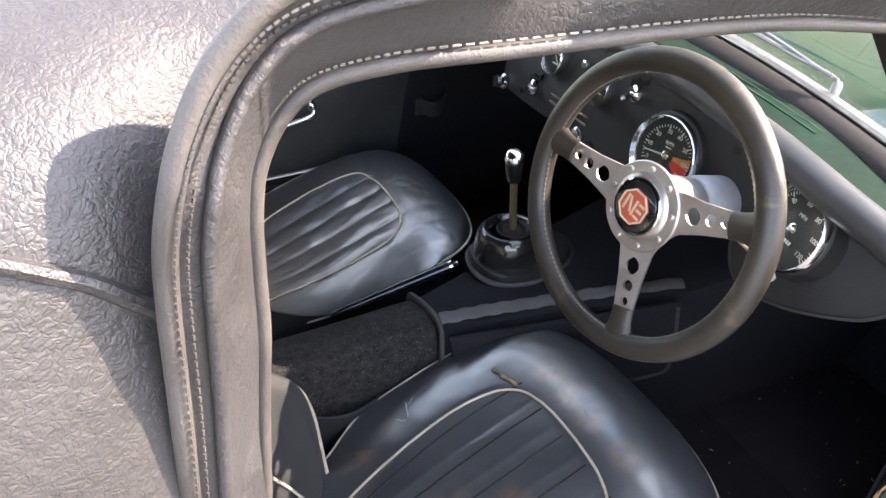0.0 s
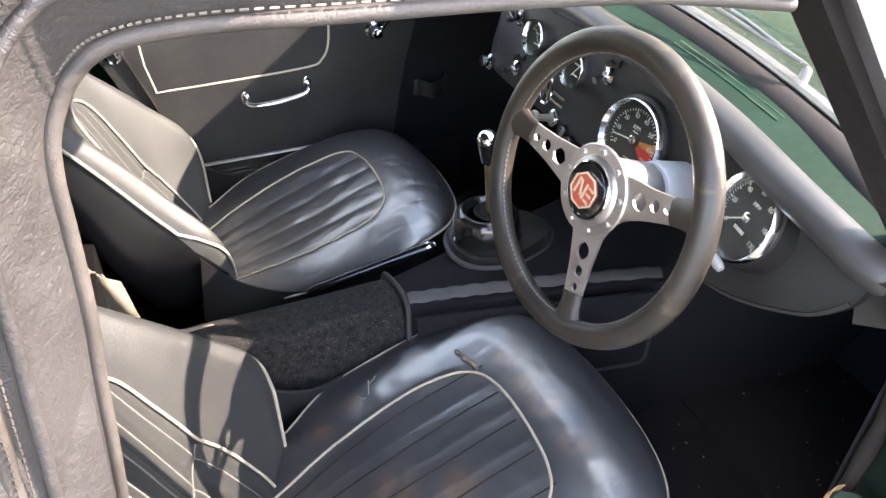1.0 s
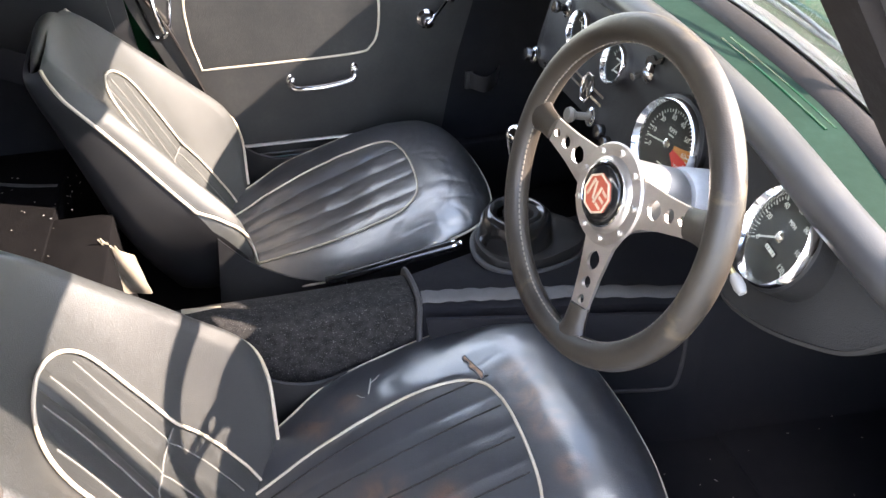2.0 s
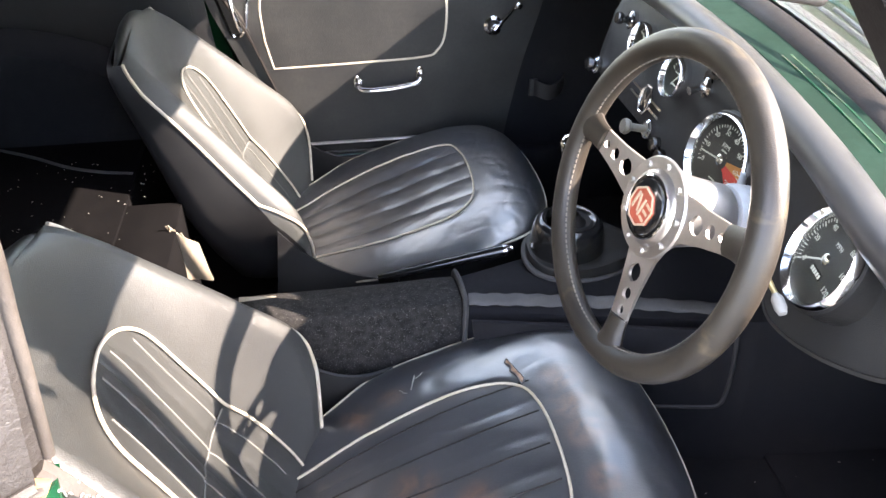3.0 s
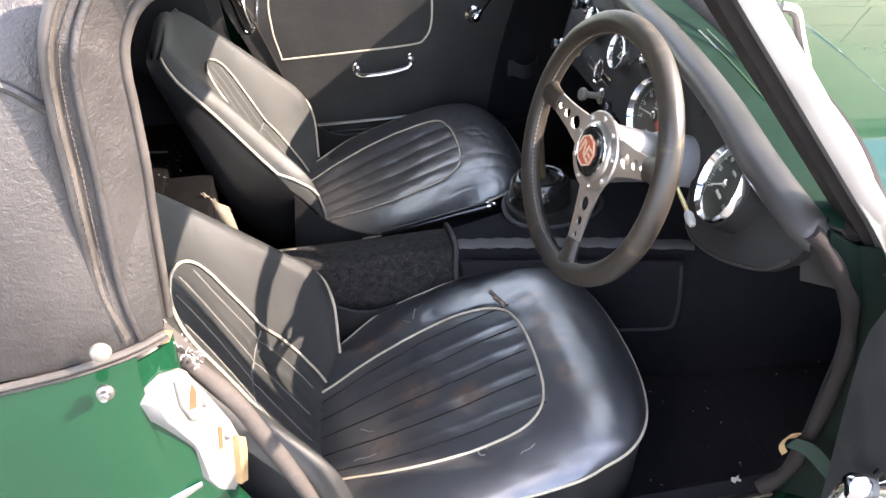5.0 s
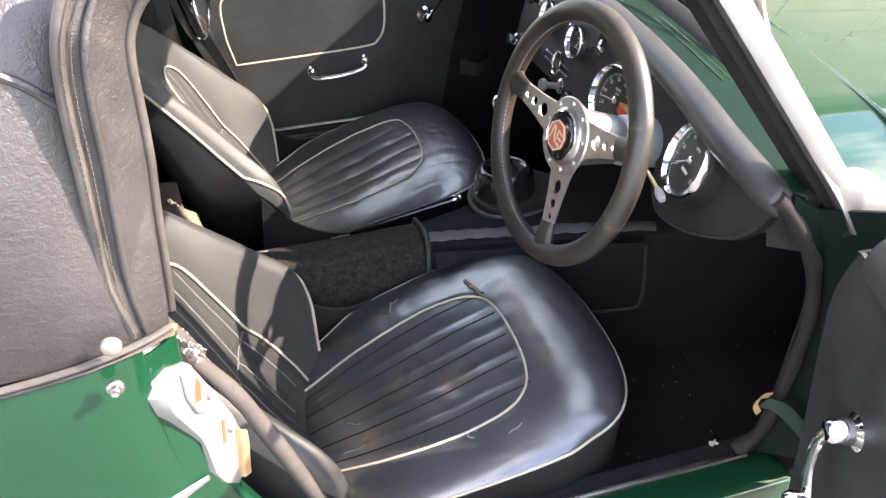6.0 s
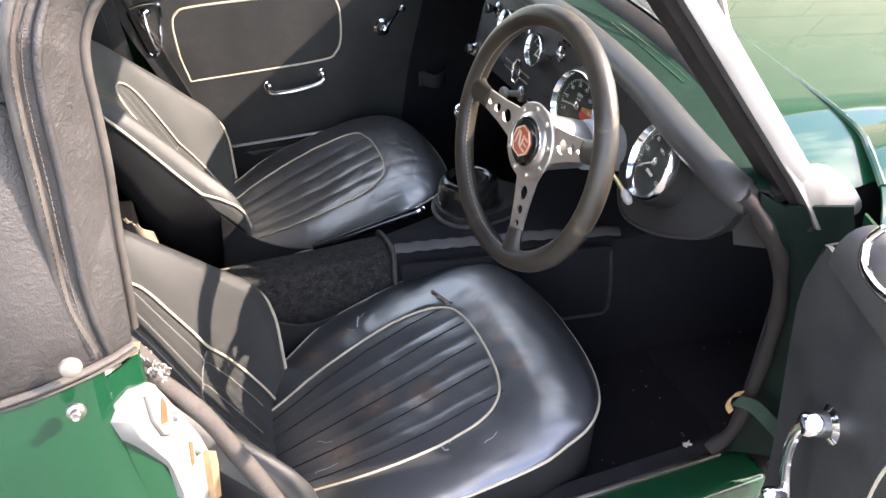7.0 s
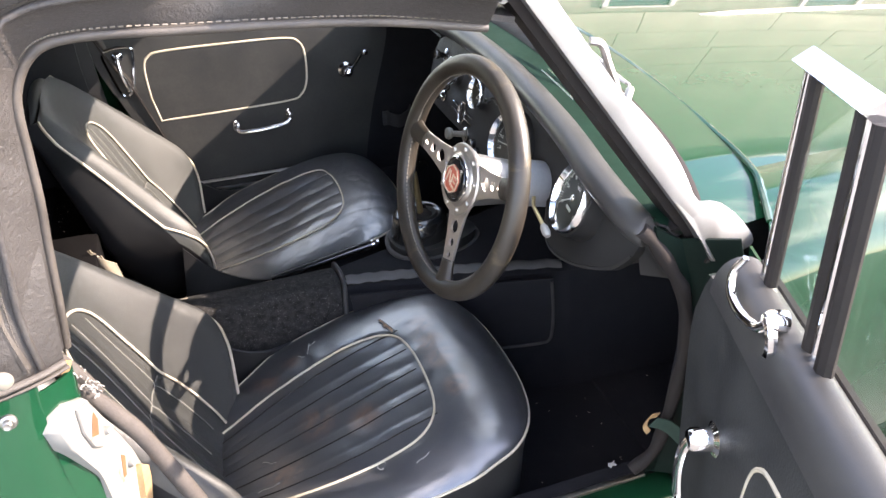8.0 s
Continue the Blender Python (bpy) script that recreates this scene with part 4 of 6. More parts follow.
def dial(y, z, r, kind, n=None, out=0.001):
    c = on_dash(y, z, out)
    m = facing(c, n or DASH_N)
    g = part(kind, lathe([(r * 0.90, 0.010), (r * 0.955, 0.016), (r, 0.013), (r * 1.01, 0.004), (r * 1.0, -0.004), (r * 0.88, -0.004), (r * 0.86, 0.006), (r * 0.90, 0.010)], 56, m), CHROME, dash, "chrome-rimmed round dial")
    part("dial_face", lathe([(0, 0.0035), (r * 0.88, 0.0035), (r * 0.88, 0.0005), (0, 0.0005)], 48, m), DIAL, g, "black dial face")
    gp = part("dial_glass", lathe([(0, 0.0102), (r * 0.6, 0.0098), (r * 0.9, 0.0085), (r * 0.9, 0.0075), (0, 0.0080)], 40, m), DIAL_GLASS, g)
    gp.visible_shadow = False
    if n:
        part("dial_pod", lathe([(r * 1.0, 0.006), (r * 1.06, 0.004), (r * 1.08, -0.004), (r * 1.12, -0.040)], 48, m), DASH_BLACK, g, "black angled pod behind the dial")
    return g, m


def flat_bar(m, x, y, w, h, turn=0.0, z=0.0042):
    """A small flat mark on a dial: centre, size and turn."""
    q = m @ Matrix.Translation((x, y, z)) @ Matrix.Rotation(turn, 4, "Z")
    bm = bmesh.new()
    bmesh.ops.create_cube(bm, size=1.0)
    for v in bm.verts:
        v.co = q @ Vector((v.co.x * w, v.co.y * h, v.co.z * 0.0006))
    return bm


def wedge(m, r0, r1, a0, a1, z=0.0044, n=10):
    bm = bmesh.new()
    lo = []
    for rr in (r0, r1):
        lo.append([bm.verts.new(m @ Vector((rr * math.cos(a0 + (a1 - a0) * k / n), rr * math.sin(a0 + (a1 - a0) * k / n), z))) for k in range(n + 1)])
    for k in range(n):
        bm.faces.new((lo[0][k], lo[0][k + 1], lo[1][k + 1], lo[1][k]))
    return thick(bm, 0.0004)


def text_on(g, m, body, x, y, size, name="numeral"):
    cu = bpy.data.curves.new(name, "FONT")
    cu.body, cu.size, cu.align_x, cu.align_y, cu.extrude = body, size, "CENTER", "CENTER", 0.0002
    ob = new(name, cu)
    me = bpy.data.meshes.new_from_object(ob)
    bpy.data.objects.remove(ob)
    me.materials.clear()
    me.materials.append(DIAL_WHITE)
    me.transform(m @ Matrix.Translation((x, y, 0.0043)))
    o = new(name, me)
    o.parent = g
    return o


def ticks(g, m, r, a0, a1, n, long_every):
    bms = []
    for k in range(n + 1):
        a = a0 + (a1 - a0) * k / n
        big = k % long_every == 0
        L, W = (0.0055, 0.0014) if big else (0.0035, 0.0007)
        bms.append(flat_bar(m, (r - L / 2) * math.cos(a), (r - L / 2) * math.sin(a), L, W, a))
    part("scale", join(*bms), DIAL_WHITE, g, "white scale marks", smooth=0)


def needle(g, m, a, L):
    part("needle", join(flat_bar(m, L * 0.42 * math.cos(a), L * 0.42 * math.sin(a), L, 0.0018, a, 0.0062)), DIAL_WHITE, g, "white needle", smooth=0)
    part("needle_hub", lathe([(0, 0.0075), (0.004, 0.0074), (0.0062, 0.006), (0.0062, 0.0045)], 20, m), CHROME, g)


# rev counter: 0-7 from lower left over the top, red sector lower right
tach, tm = dial(-0.221, 0.752, 0.0550, "rev_counter", (-1, -0.10, 0.24), 0.008)
ticks(tach, tm, 0.041, radians(205), radians(-35), 35, 5)
for k in range(8):
    a = radians(205 - 240 * k / 7)
    text_on(tach, tm, str(k * 10) if k else "0", 0.0315 * math.cos(a), 0.0315 * math.sin(a), 0.0085)
text_on(tach, tm, "RPM", 0, 0.0165, 0.0075, "legend")
for q in ((0.0105, 0.010), (-0.026, 0.012)):
    part("legend_bar", flat_bar(tm, 0, q[0], q[1], 0.0016), DIAL_WHITE, tach, smooth=0)
part("amber_sector", wedge(tm, 0.012, 0.041, radians(-8), radians(12)), DIAL_AMBER, tach, "amber warning sector", smooth=0)
part("red_sector", wedge(tm, 0.012, 0.041, radians(-42), radians(-8)), DIAL_RED, tach, "red warning sector", smooth=0)
needle(tach, tm, radians(187), 0.040)
# speedometer
spd, sm = dial(-0.4345, 0.761, 0.0515, "speedometer", (-1, 0.21, 0.40), 0.008)
ticks(spd, sm, 0.043, radians(215), radians(-35), 48, 4)
for k in range(7):
    a = radians(215 - 250 * k / 6)
    text_on(spd, sm, str(k * 20), 0.0325 * math.cos(a), 0.0325 * math.sin(a), 0.0082)
text_on(spd, sm, "MPH", 0.002, 0.017, 0.0065, "legend")
part("odometer", join(flat_bar(sm, 0.0, -0.016, 0.022, 0.007)), BLACK_GLOSS, spd, smooth=0)
part("odometer_digits", join(*[flat_bar(sm, -0.008 + 0.004 * k, -0.016, 0.0024, 0.0042, 0, 0.005) for k in range(5)]), DIAL_WHITE, spd, smooth=0)
needle(spd, sm, radians(214), 0.036)
# small gauges
for y, z, nd in ((-0.050, 0.782, 52), (0.072, 0.786, 130)):
    g, m = dial(y, z, 0.0285, "small_gauge")
    ticks(g, m, 0.021, radians(150), radians(30), 8, 4)
    for q in ((0.006, 0.016), (-0.010, 0.012)):
        part("legend_bar", flat_bar(m, 0, q[0], q[1], 0.002), DIAL_WHITE, g, smooth=0)
    part("needle", join(flat_bar(m, 0.003, 0.0, 0.030, 0.0016, radians(nd), 0.006)), DIAL_WHITE, g, smooth=0)
# switches
for y, z in ((-0.122, 0.799), (0.112, 0.722)):
    m = facing(on_dash(y, z, 0.0), DASH_N)
    sw = part("toggle_switch", lathe([(0.0125, 0), (0.0125, 0.005), (0.009, 0.007), (0.0065, 0.010), (0, 0.010)], 20, m), CHROME, dash, "chrome toggle switch with black tag")
    part("lever", tube([m @ Vector((0, 0.0, 0.008)), m @ Vector((0.003, -0.003, 0.02)), m @ Vector((0.004, -0.006, 0.028))], 0.0042, 8, taper=lambda t: 0.7 + 0.6 * t), CHROME, sw)
    part("tag", prism([(-0.015, 0.006), (0.015, 0.018), (0.016, 0.028), (0.004, 0.018), (-0.006, 0.022), (-0.016, 0.016)], lambda a, b: m @ Vector((a, b, 0)), lambda a, b: m @ Vector((a, b, 0.004))), BLACK_GLOSS, sw)
for y, z, L, r, mt in ((-0.030, 0.697, 0.044, 0.0115, IVORY), (0.134, 0.797, 0.030, 0.0095, BLACK_GLOSS), (0.200, 0.700, 0.022, 0.0115, BLACK_GLOSS)):
    m = facing(on_dash(y, z, 0.0), DASH_N)
    kn = part("pull_knob", lathe([(0.013, 0), (0.013, 0.007), (0.008, 0.009), (0.0055, 0.010), (0.0055, L - 0.012), (r * 0.8, L - 0.010), (r, L - 0.005), (r * 0.85, L), (0, L + 0.001)], 24, m), mt, dash, "round pull knob")
    part("knob_collar", lathe([(0.0138, 0), (0.0138, 0.006), (0.0095, 0.009), (0.0095, 0)], 24, m), CHROME, kn)
for y, z, r in ((-0.004, 0.800, 0.0075), (-0.062, 0.690, 0.011), (-0.085, 0.684, 0.010)):
    m = facing(on_dash(y, z, 0.0), DASH_N)
    part("switch_button", lathe([(r, 0), (r, 0.006), (r * 0.8, 0.010), (0, 0.011)], 18, m), CHROME if r < 0.009 else BLACK_GLOSS, dash)
# bright badge of an octagon between paired bars: plain shapes
bm0 = facing(on_dash(0.008, 0.725, 0.002), DASH_N)
octo = [(0.017 * math.cos(radians(22.5 + 45 * k)), 0.021 * math.sin(radians(22.5 + 45 * k))) for k in range(8)]
badge = part("badge", tube([bm0 @ Vector((a, b, 0.002)) for a, b in octo], 0.0022, 6, closed=True), CHROME, dash, "chrome octagon badge with paired bars")
for sx in (-1, 1):
    for sy in (-1, 1):
        part("badge_bar", flat_bar(bm0, sx * 0.034, sy * 0.006, 0.034, 0.0035, 0, 0.002), CHROME, badge, smooth=0)
part("badge_cross", join(*[flat_bar(bm0, ox, 0, 0.0035, 0.022, radians(a), 0.002) for ox, a in ((-0.006, 0), (0.0, 35), (0.006, 0))]), CHROME, badge, smooth=0)
# spare holes in the panel
for y, z in ((-0.313, 0.800), (-0.372, 0.802)):
    m = facing(on_dash(y, z, 0.0006), DASH_N)
    part("spare_hole", lathe([(0, 0.0006), (0.0055, 0.0006), (0.0055, 0)], 12, m), RUBBER, dash)

# ---- steering wheel ----
WC = Vector((0.0132, -0.3326, 0.7731))
WN = Vector((-1.0, -0.095, 0.284)).normalized()     # towards the driver
wm = facing(WC, WN)
# in this frame x points to the car's right side seen from the seat
wheel = thing("steering_wheel", "leather-rimmed three-spoke steering wheel with drilled alloy spokes", "steering wheel", at=WC)
ring = [wm @ Vector((0.1642 * math.cos(radians(a * 5)), 0.1642 * math.sin(radians(a * 5)), 0)) for a in range(72)]
rim = part("rim", tube(ring, 0.0147, 16, closed=True, up=WN), RIM_LEATHER, wheel, "worn brown-black leather rim")
seam = []
for a in range(144):
    t = radians(a * 2.5)
    rr = 0.1642 - 0.0140
    seam.append(wm @ Vector((rr * math.cos(t), rr * math.sin(t), 0.0045)))
part("rim_stitching", join(*[tube([seam[k], seam[(k + 1) % 144].lerp(seam[k], 0.35)], 0.0011, 5) for k in range(144)]), STITCH, rim)
HUB_Z = -0.012
SPOKES = (math.radians(180 - 7), math.radians(18), math.radians(-74))
for a in SPOKES:
    sm_ = wm @ Matrix.Rotation(a, 4, "Z")
    # plate with three holes, widening to the hub: outline strips between holes
    def half(x):
        return lerp([0.035, 0.052, 0.085, 0.115, 0.148], [0.034, 0.0235, 0.0175, 0.0145, 0.0135], x)
    def zed(x):
        return HUB_Z + 0.012 * max(0.0, (x - 0.05) / 0.11)
    holes = ((0.071, 0.0098), (0.095, 0.0070), (0.114, 0.0050))
    bm = bmesh.new()
    xs = sorted(set([0.036 + 0.112 * k / 56 for k in range(57)]))
    for top in (1, -1):
        prev = None
        for x in xs:
            gap = 0.0
            for hx, hr in holes:
                if abs(x - hx) < hr:
                    gap = math.sqrt(hr * hr - (x - hx) ** 2)
            row = []
            for yy in (gap, half(x)):
                for zz in (0.0018, -0.0018):
                    row.append(bm.verts.new(sm_ @ Vector((x, top * yy, zed(x) + zz))))
            if prev:
                pa, pb = prev, row
                bm.faces.new((pa[0], pa[2], pb[2], pb[0]))
                bm.faces.new((pa[1], pb[1], pb[3], pa[3]))
                bm.faces.new((pa[2], pa[3], pb[3], pb[2]))
                if max(prev_gap, gap) > 1e-6:
                    bm.faces.new((pa[0], pb[0], pb[1], pa[1]))
            prev, prev_gap = row, gap
    spoke = part("spoke", bm, ALLOY, wheel, "drilled brushed alloy spoke", smooth=20)
    # leather sleeve where the spoke meets the rim
    sl = []
    for k in range(9):
        x = 0.121 + 0.036 * k / 8
        w = 0.0150 + 0.009 * (k / 8) ** 3
        sl.append([sm_ @ Vector((x, w * math.cos(6.28318 * i / 14), zed(x) + 0.0075 * math.sin(6.28318 * i / 14) * (1 + 0.6 * (k / 8) ** 2))) for i in range(14)])
    part("spoke_sleeve", loft(sl), RIM_LEATHER, spoke, "leather sleeve at the rim")
hubm = wm @ Matrix.Translation((0, 0, HUB_Z))
part("hub_plate", lathe([(0, 0.0), (0.050, 0.0), (0.052, 0.002), (0.0535, 0.004), (0.052, 0.0062), (0.040, 0.0065), (0.037, 0.010), (0.034, 0.0105), (0, 0.0105)], 9 * 6, hubm), ALLOY, wheel, "round brushed alloy hub plate")
for k in range(9):
    a = radians(40 * k + 12)
    part("hub_bolt", lathe([(0, 0.0035), (0.0028, 0.0035), (0.0036, 0.0022), (0.0036, 0)], 12, hubm @ Matrix.Translation((0.0455 * math.cos(a), 0.0455 * math.sin(a), 0.0062))), ALLOY, wheel)
horn = part("horn_button", lathe([(0, 0.0175), (0.022, 0.0165), (0.029, 0.0145), (0.0305, 0.012), (0.0305, 0.009)], 48, hubm), BLACK_GLOSS, wheel, "black horn button with a red octagon")
part("button_ring", lathe([(0.0305, 0.0105), (0.0325, 0.0135), (0.0340, 0.0125), (0.0345, 0.0095), (0.0305, 0.0095)], 48, hubm), CHROME, horn)
hb = hubm @ Matrix.Rotation(radians(-12), 4, "Z")
part("octagon", prism([(0.0215 * math.cos(radians(22.5 + 45 * k)), 0.0215 * math.sin(radians(22.5 + 45 * k))) for k in range(8)], lambda a, b: hb @ Vector((a, b, 0.0150)), lambda a, b: hb @ Vector((a, b, 0.0186)), 0.0006), BADGE_RED, horn, "red octagon emblem", smooth=0)
part("octagon_line", tube([hb @ Vector((0.0205 * math.cos(radians(22.5 + 45 * k)), 0.0205 * math.sin(radians(22.5 + 45 * k)), 0.0188)) for k in range(8)], 0.0012, 6, closed=True), BADGE_CREAM, horn)
for x, y, w, h, t in ((-0.0115, 0, 0.0032, 0.020, 0), (-0.0045, 0.001, 0.0030, 0.019, 22), (0.0025, 0, 0.0032, 0.020, 0), (0.0105, 0.0080, 0.009, 0.003, 0), (0.0105, 0.0, 0.009, 0.003, 0), (0.0105, -0.0080, 0.009, 0.003, 0)):
    part("emblem_bar", flat_bar(hb, x, y, w, h, radians(t), 0.0189), BADGE_CREAM, horn, smooth=0)
# boss and column
part("boss", lathe([(0.030, 0.001), (0.047, -0.002), (0.047, -0.006), (0.040, -0.012), (0.036, -0.050), (0.034, -0.075), (0.030, -0.080)], 48, hubm), ALLOY_FRAME, wheel, "polished alloy boss")
column = thing("steering_column", "grey steering column cowl with indicator stalk", "steering column", at=WC - WN * 0.1)
part("cowl", lathe([(0.026, -0.081), (0.0335, -0.083), (0.036, -0.092), (0.036, -0.165), (0.030, -0.172)], 40, hubm), COLUMN_GREY, column, "grey column cowl")
part("shaft", lathe([(0.020, -0.168), (0.020, -0.60), (0, -0.60)], 20, hubm), BLACK_GLOSS, column)
stalk = smooth_line([(0.135, -0.350, 0.730), (0.112, -0.395, 0.742), (0.104, -0.425, 0.744), (0.101, -0.450, 0.740)], 6)
st = part("indicator_stalk", tube(stalk, 0.0028, 8), BRASS, column, "thin indicator stalk")
part("stalk_grip", lathe([(0, 0), (0.0035, 0.001), (0.0058, 0.006), (0.0060, 0.016), (0.004, 0.022), (0, 0.023)], 14, facing((0.101, -0.447, 0.741), (-0.05, -0.90, -0.35))), GREY_STALK, st, "pale grey stalk grip")

# ---- tunnel, floor and cabin shell ----
floor = lone("floor", box(-0.68, 0.95, -0.60, 0.60, 0.165, 0.180, 0), CARPET, "black carpeted car floor with dust", "floor", kind="structure")
mat_ = lone("floor_mat", box(0.36, 0.72, -0.50, -0.20, 0.1805, 0.188, 0.003), CARPET, "black carpet mat in the driver's footwell", "floor mat")
for sgn in (-1, 1):
    part("side_trim", thick(grid(lambda u, v: Vector(((0.05 if sgn > 0 else 0.25) + (0.90 if sgn > 0 else 0.70) * u, sgn * (0.5925 + 0.004 * v), 0.18 + 0.62 * v)), 6, 6), 0.004), CARPET, car, "black footwell side trim")
    part("rear_side_trim", thick(grid(lambda u, v: Vector(((-0.535 if sgn < 0 else -0.480 - 0.03 * v) - 0.02 * v - 0.74 * u, sgn * (0.562 + 0.02 * v), 0.18 + 0.65 * v)), 6, 6), 0.004), SIDE_VINYL, car, "black rear cockpit side trim")
    part("inner_sill", box(-0.45, 0.27, min(sgn * 0.565, sgn * 0.602), max(sgn * 0.565, sgn * 0.602), 0.175, 0.345, 0.01, 2), CARPET, car, "carpeted inner sill")
part("bulkhead", box(0.93, 0.96, -0.60, 0.60, 0.17, 0.83, 0), CARPET, car, "black carpeted bulkhead")
part("toe_board", thick(grid(lambda u, v: Vector((0.70 + 0.24 * v, -0.59 + 1.18 * u, 0.181 + 0.32 * v)), 4, 4), 0.005), CARPET, car)
part("rear_bulkhead", box(-1.30, -1.27, -0.60, 0.60, 0.17, 0.82, 0), SIDE_VINYL, car)

tunnel = thing("transmission_tunnel", "carpeted transmission tunnel with grey bound seams", "tunnel", at=(0, 0, 0.2))


def tun(x0, x1, near, far, zn, zf, n=14, bulge=0.0):
    """A carpeted hump from x0 to x1: y of its shoulders and their heights, each at both ends."""
    mix = lambda q, v: q[0] + (q[1] - q[0]) * v

    def f(u, v):
        x = x0 + (x1 - x0) * v
        yn, yf, a_, b_ = mix(near, v), mix(far, v), mix(zn, v), mix(zf, v)
        if u < 0.3:                     # driver's flank
            k = 1 - u / 0.3
            return Vector((x, yn - 0.020 * k - 0.012 * min(1, k * 5), a_ - 0.008 * min(1, k * 5) - (a_ - 0.183) * k))
        if u > 0.7:                     # passenger's flank
            k = (u - 0.7) / 0.3
            return Vector((x, yf + 0.020 * k + 0.012 * min(1, k * 5), b_ - 0.008 * min(1, k * 5) - (b_ - 0.183) * k))
        k = (u - 0.3) / 0.4
        lump = 0.0022 * noise.noise(Vector((x * 14, k * 3, 2.2)))
        return Vector((x, yn + (yf - yn) * k, a_ + (b_ - a_) * k + (0.007 + bulge * math.sin(v * 3.14)) * math.sin(k * 3.1416) + lump))
    return grid(f, 44, n)


part("rear_cover", thick(tun(-0.640, -0.127, (-0.098, -0.100), (0.000, 0.004), (0.462, 0.464), (0.436, 0.438), 24, 0.002), 0.004), TUNNEL_CARPET, tunnel, "black pile carpet over the rear tunnel")
part("front_cover", thick(tun(-0.124, 0.30, (-0.104, -0.196), (0.004, 0.110), (0.460, 0.462), (0.434, 0.452), 20), 0.004), CARPET, tunnel, "black pile carpet over the gearbox tunnel")
part("footwell_cover", thick(tun(0.30, 0.80, (-0.196, -0.24), (0.110, 0.20), (0.462, 0.50), (0.452, 0.50)), 0.004), CARPET, tunnel)
seam_y = [(-0.122, 0.022, 0.405), (-0.121, 0.012, 0.436), (-0.120, -0.010, 0.447), (-0.121, -0.055, 0.461), (-0.123, -0.092, 0.469), (-0.125, -0.112, 0.463), (-0.127, -0.119, 0.445), (-0.129, -0.126, 0.38), (-0.129, -0.130, 0.33)]
part("cross_binding", tube(smooth_line(seam_y, 6), 0.0072, 8, flat=0.6), BINDING, tunnel, "grey bound cross seam")
sb = smooth_line([(-0.118, -0.096, 0.470), (-0.05, -0.108, 0.471), (0.02, -0.120, 0.469), (0.10, -0.138, 0.471), (0.18, -0.156, 0.470), (0.29, -0.182, 0.468)], 8)
part("long_binding", tube([p + Vector((0, 0, 0.0016 * math.sin(k * 1.7))) for k, p in enumerate(sb)], 0.0100, 8, flat=0.30, up=(0, -0.45, 0.89)), BINDING, tunnel, "creased grey vinyl binding strip")
# carpet over the tunnel's flank with a bound edge
flank = lambda p, q, o: Vector((p, -0.131 - 0.217 * max(0, p + 0.124) - 0.02 * (0.45 - q) - o, q))
side = [(-0.12, 0.460), (0.255, 0.462), (0.262, 0.36), (0.257, 0.312), (0.16, 0.305), (-0.10, 0.30)]
part("side_panel", prism(side, lambda p, q: flank(p, q, -0.002), lambda p, q: flank(p, q, 0.004)), CARPET, tunnel, "black carpet side panel")
edge = smooth_line([(0.253, 0.455, 0), (0.260, 0.39, 0), (0.261, 0.34, 0), (0.256, 0.315, 0), (0.235, 0.308, 0), (0.16, 0.305, 0), (0.0, 0.302, 0)], 6)
part("panel_binding", tube([flank(p.x, p.y, 0.004) for p in edge], 0.0034, 8), SEAM_DARK, tunnel, "dark bound edge")

# gear lever with its black boot on a plinth
gear = thing("gear_lever", "gear lever with black knob, brass shaft and rubber boot", "gear lever", at=(0.07, 0.0, 0.45))


def boot(u, v):
    a = u * 6.28318531
    prof = [(1.00, 0.447), (1.03, 0.456), (1.00, 0.475), (0.97, 0.495), (0.90, 0.512), (0.76, 0.520), (0.62, 0.518), (0.52, 0.513)]
    k = v * (len(prof) - 1)
    s = spline(list(range(len(prof))), [p[0] for p in prof], k)
    z = spline(list(range(len(prof))), [p[1] for p in prof], k)
    return Vector((0.063 + 0.060 * s * math.cos(a), 0.008 + 0.058 * s * math.sin(a), z + 0.008))


part("boot", grid(boot, 40, 24, close_u=True), BLACK_GLOSS, gear, "glossy black rubber boot")
plinth = smooth_line([(0.010, 0.012, 0), (0.03, 0.070, 0), (0.09, 0.088, 0), (0.155, 0.062, 0), (0.195, 0.018, 0), (0.16, -0.032, 0), (0.09, -0.052, 0), (0.03, -0.035, 0)], 6, True)
part("plinth", prism([(p.x, p.y) for p in plinth], lambda a, b: Vector((a - 0.012, b - 0.012, 0.440)), lambda a, b: Vector((a - 0.012, b - 0.012, 0.476 + 0.10 * max(0, a - 0.06) if a < 0.15 else 0.485 - 0.2 * (a - 0.15))), 0.004), COWL_BLACK, gear, "black plinth behind the boot")
part("plinth_binding", tube([Vector((p.x - 0.012, p.y - 0.012, 0.459)) + (p - Vector((0.09, 0.018, 0))).normalized() * 0.004 for p in plinth], 0.005, 8, closed=True), BINDING, gear)
part("boot_cup", lathe([(0.030, 0.515), (0.027, 0.519), (0.020, 0.515), (0.012, 0.522), (0.008, 0.530)], 28, Matrix.Translation((0.068, 0.003, 0.010))), RUBBER, gear)
g0, g1 = Vector((0.066, 0.002, 0.510)), Vector((0.042, -0.025, 0.650))
part("shaft", tube([g0.lerp(g1, k / 6) for k in range(7)], 0.0062, 12), BRASS, gear, "brass-toned lever shaft")
gm = facing(g1 + (g0 - g1).normalized() * 0.012, (g1 - g0), (1, 0, 0))
part("knob", lathe([(0, 0), (0.009, 0), (0.012, 0.004), (0.0135, 0.020), (0.0148, 0.036), (0.0150, 0.044)], 24, gm), BLACK_GLOSS, gear, "black plastic knob")
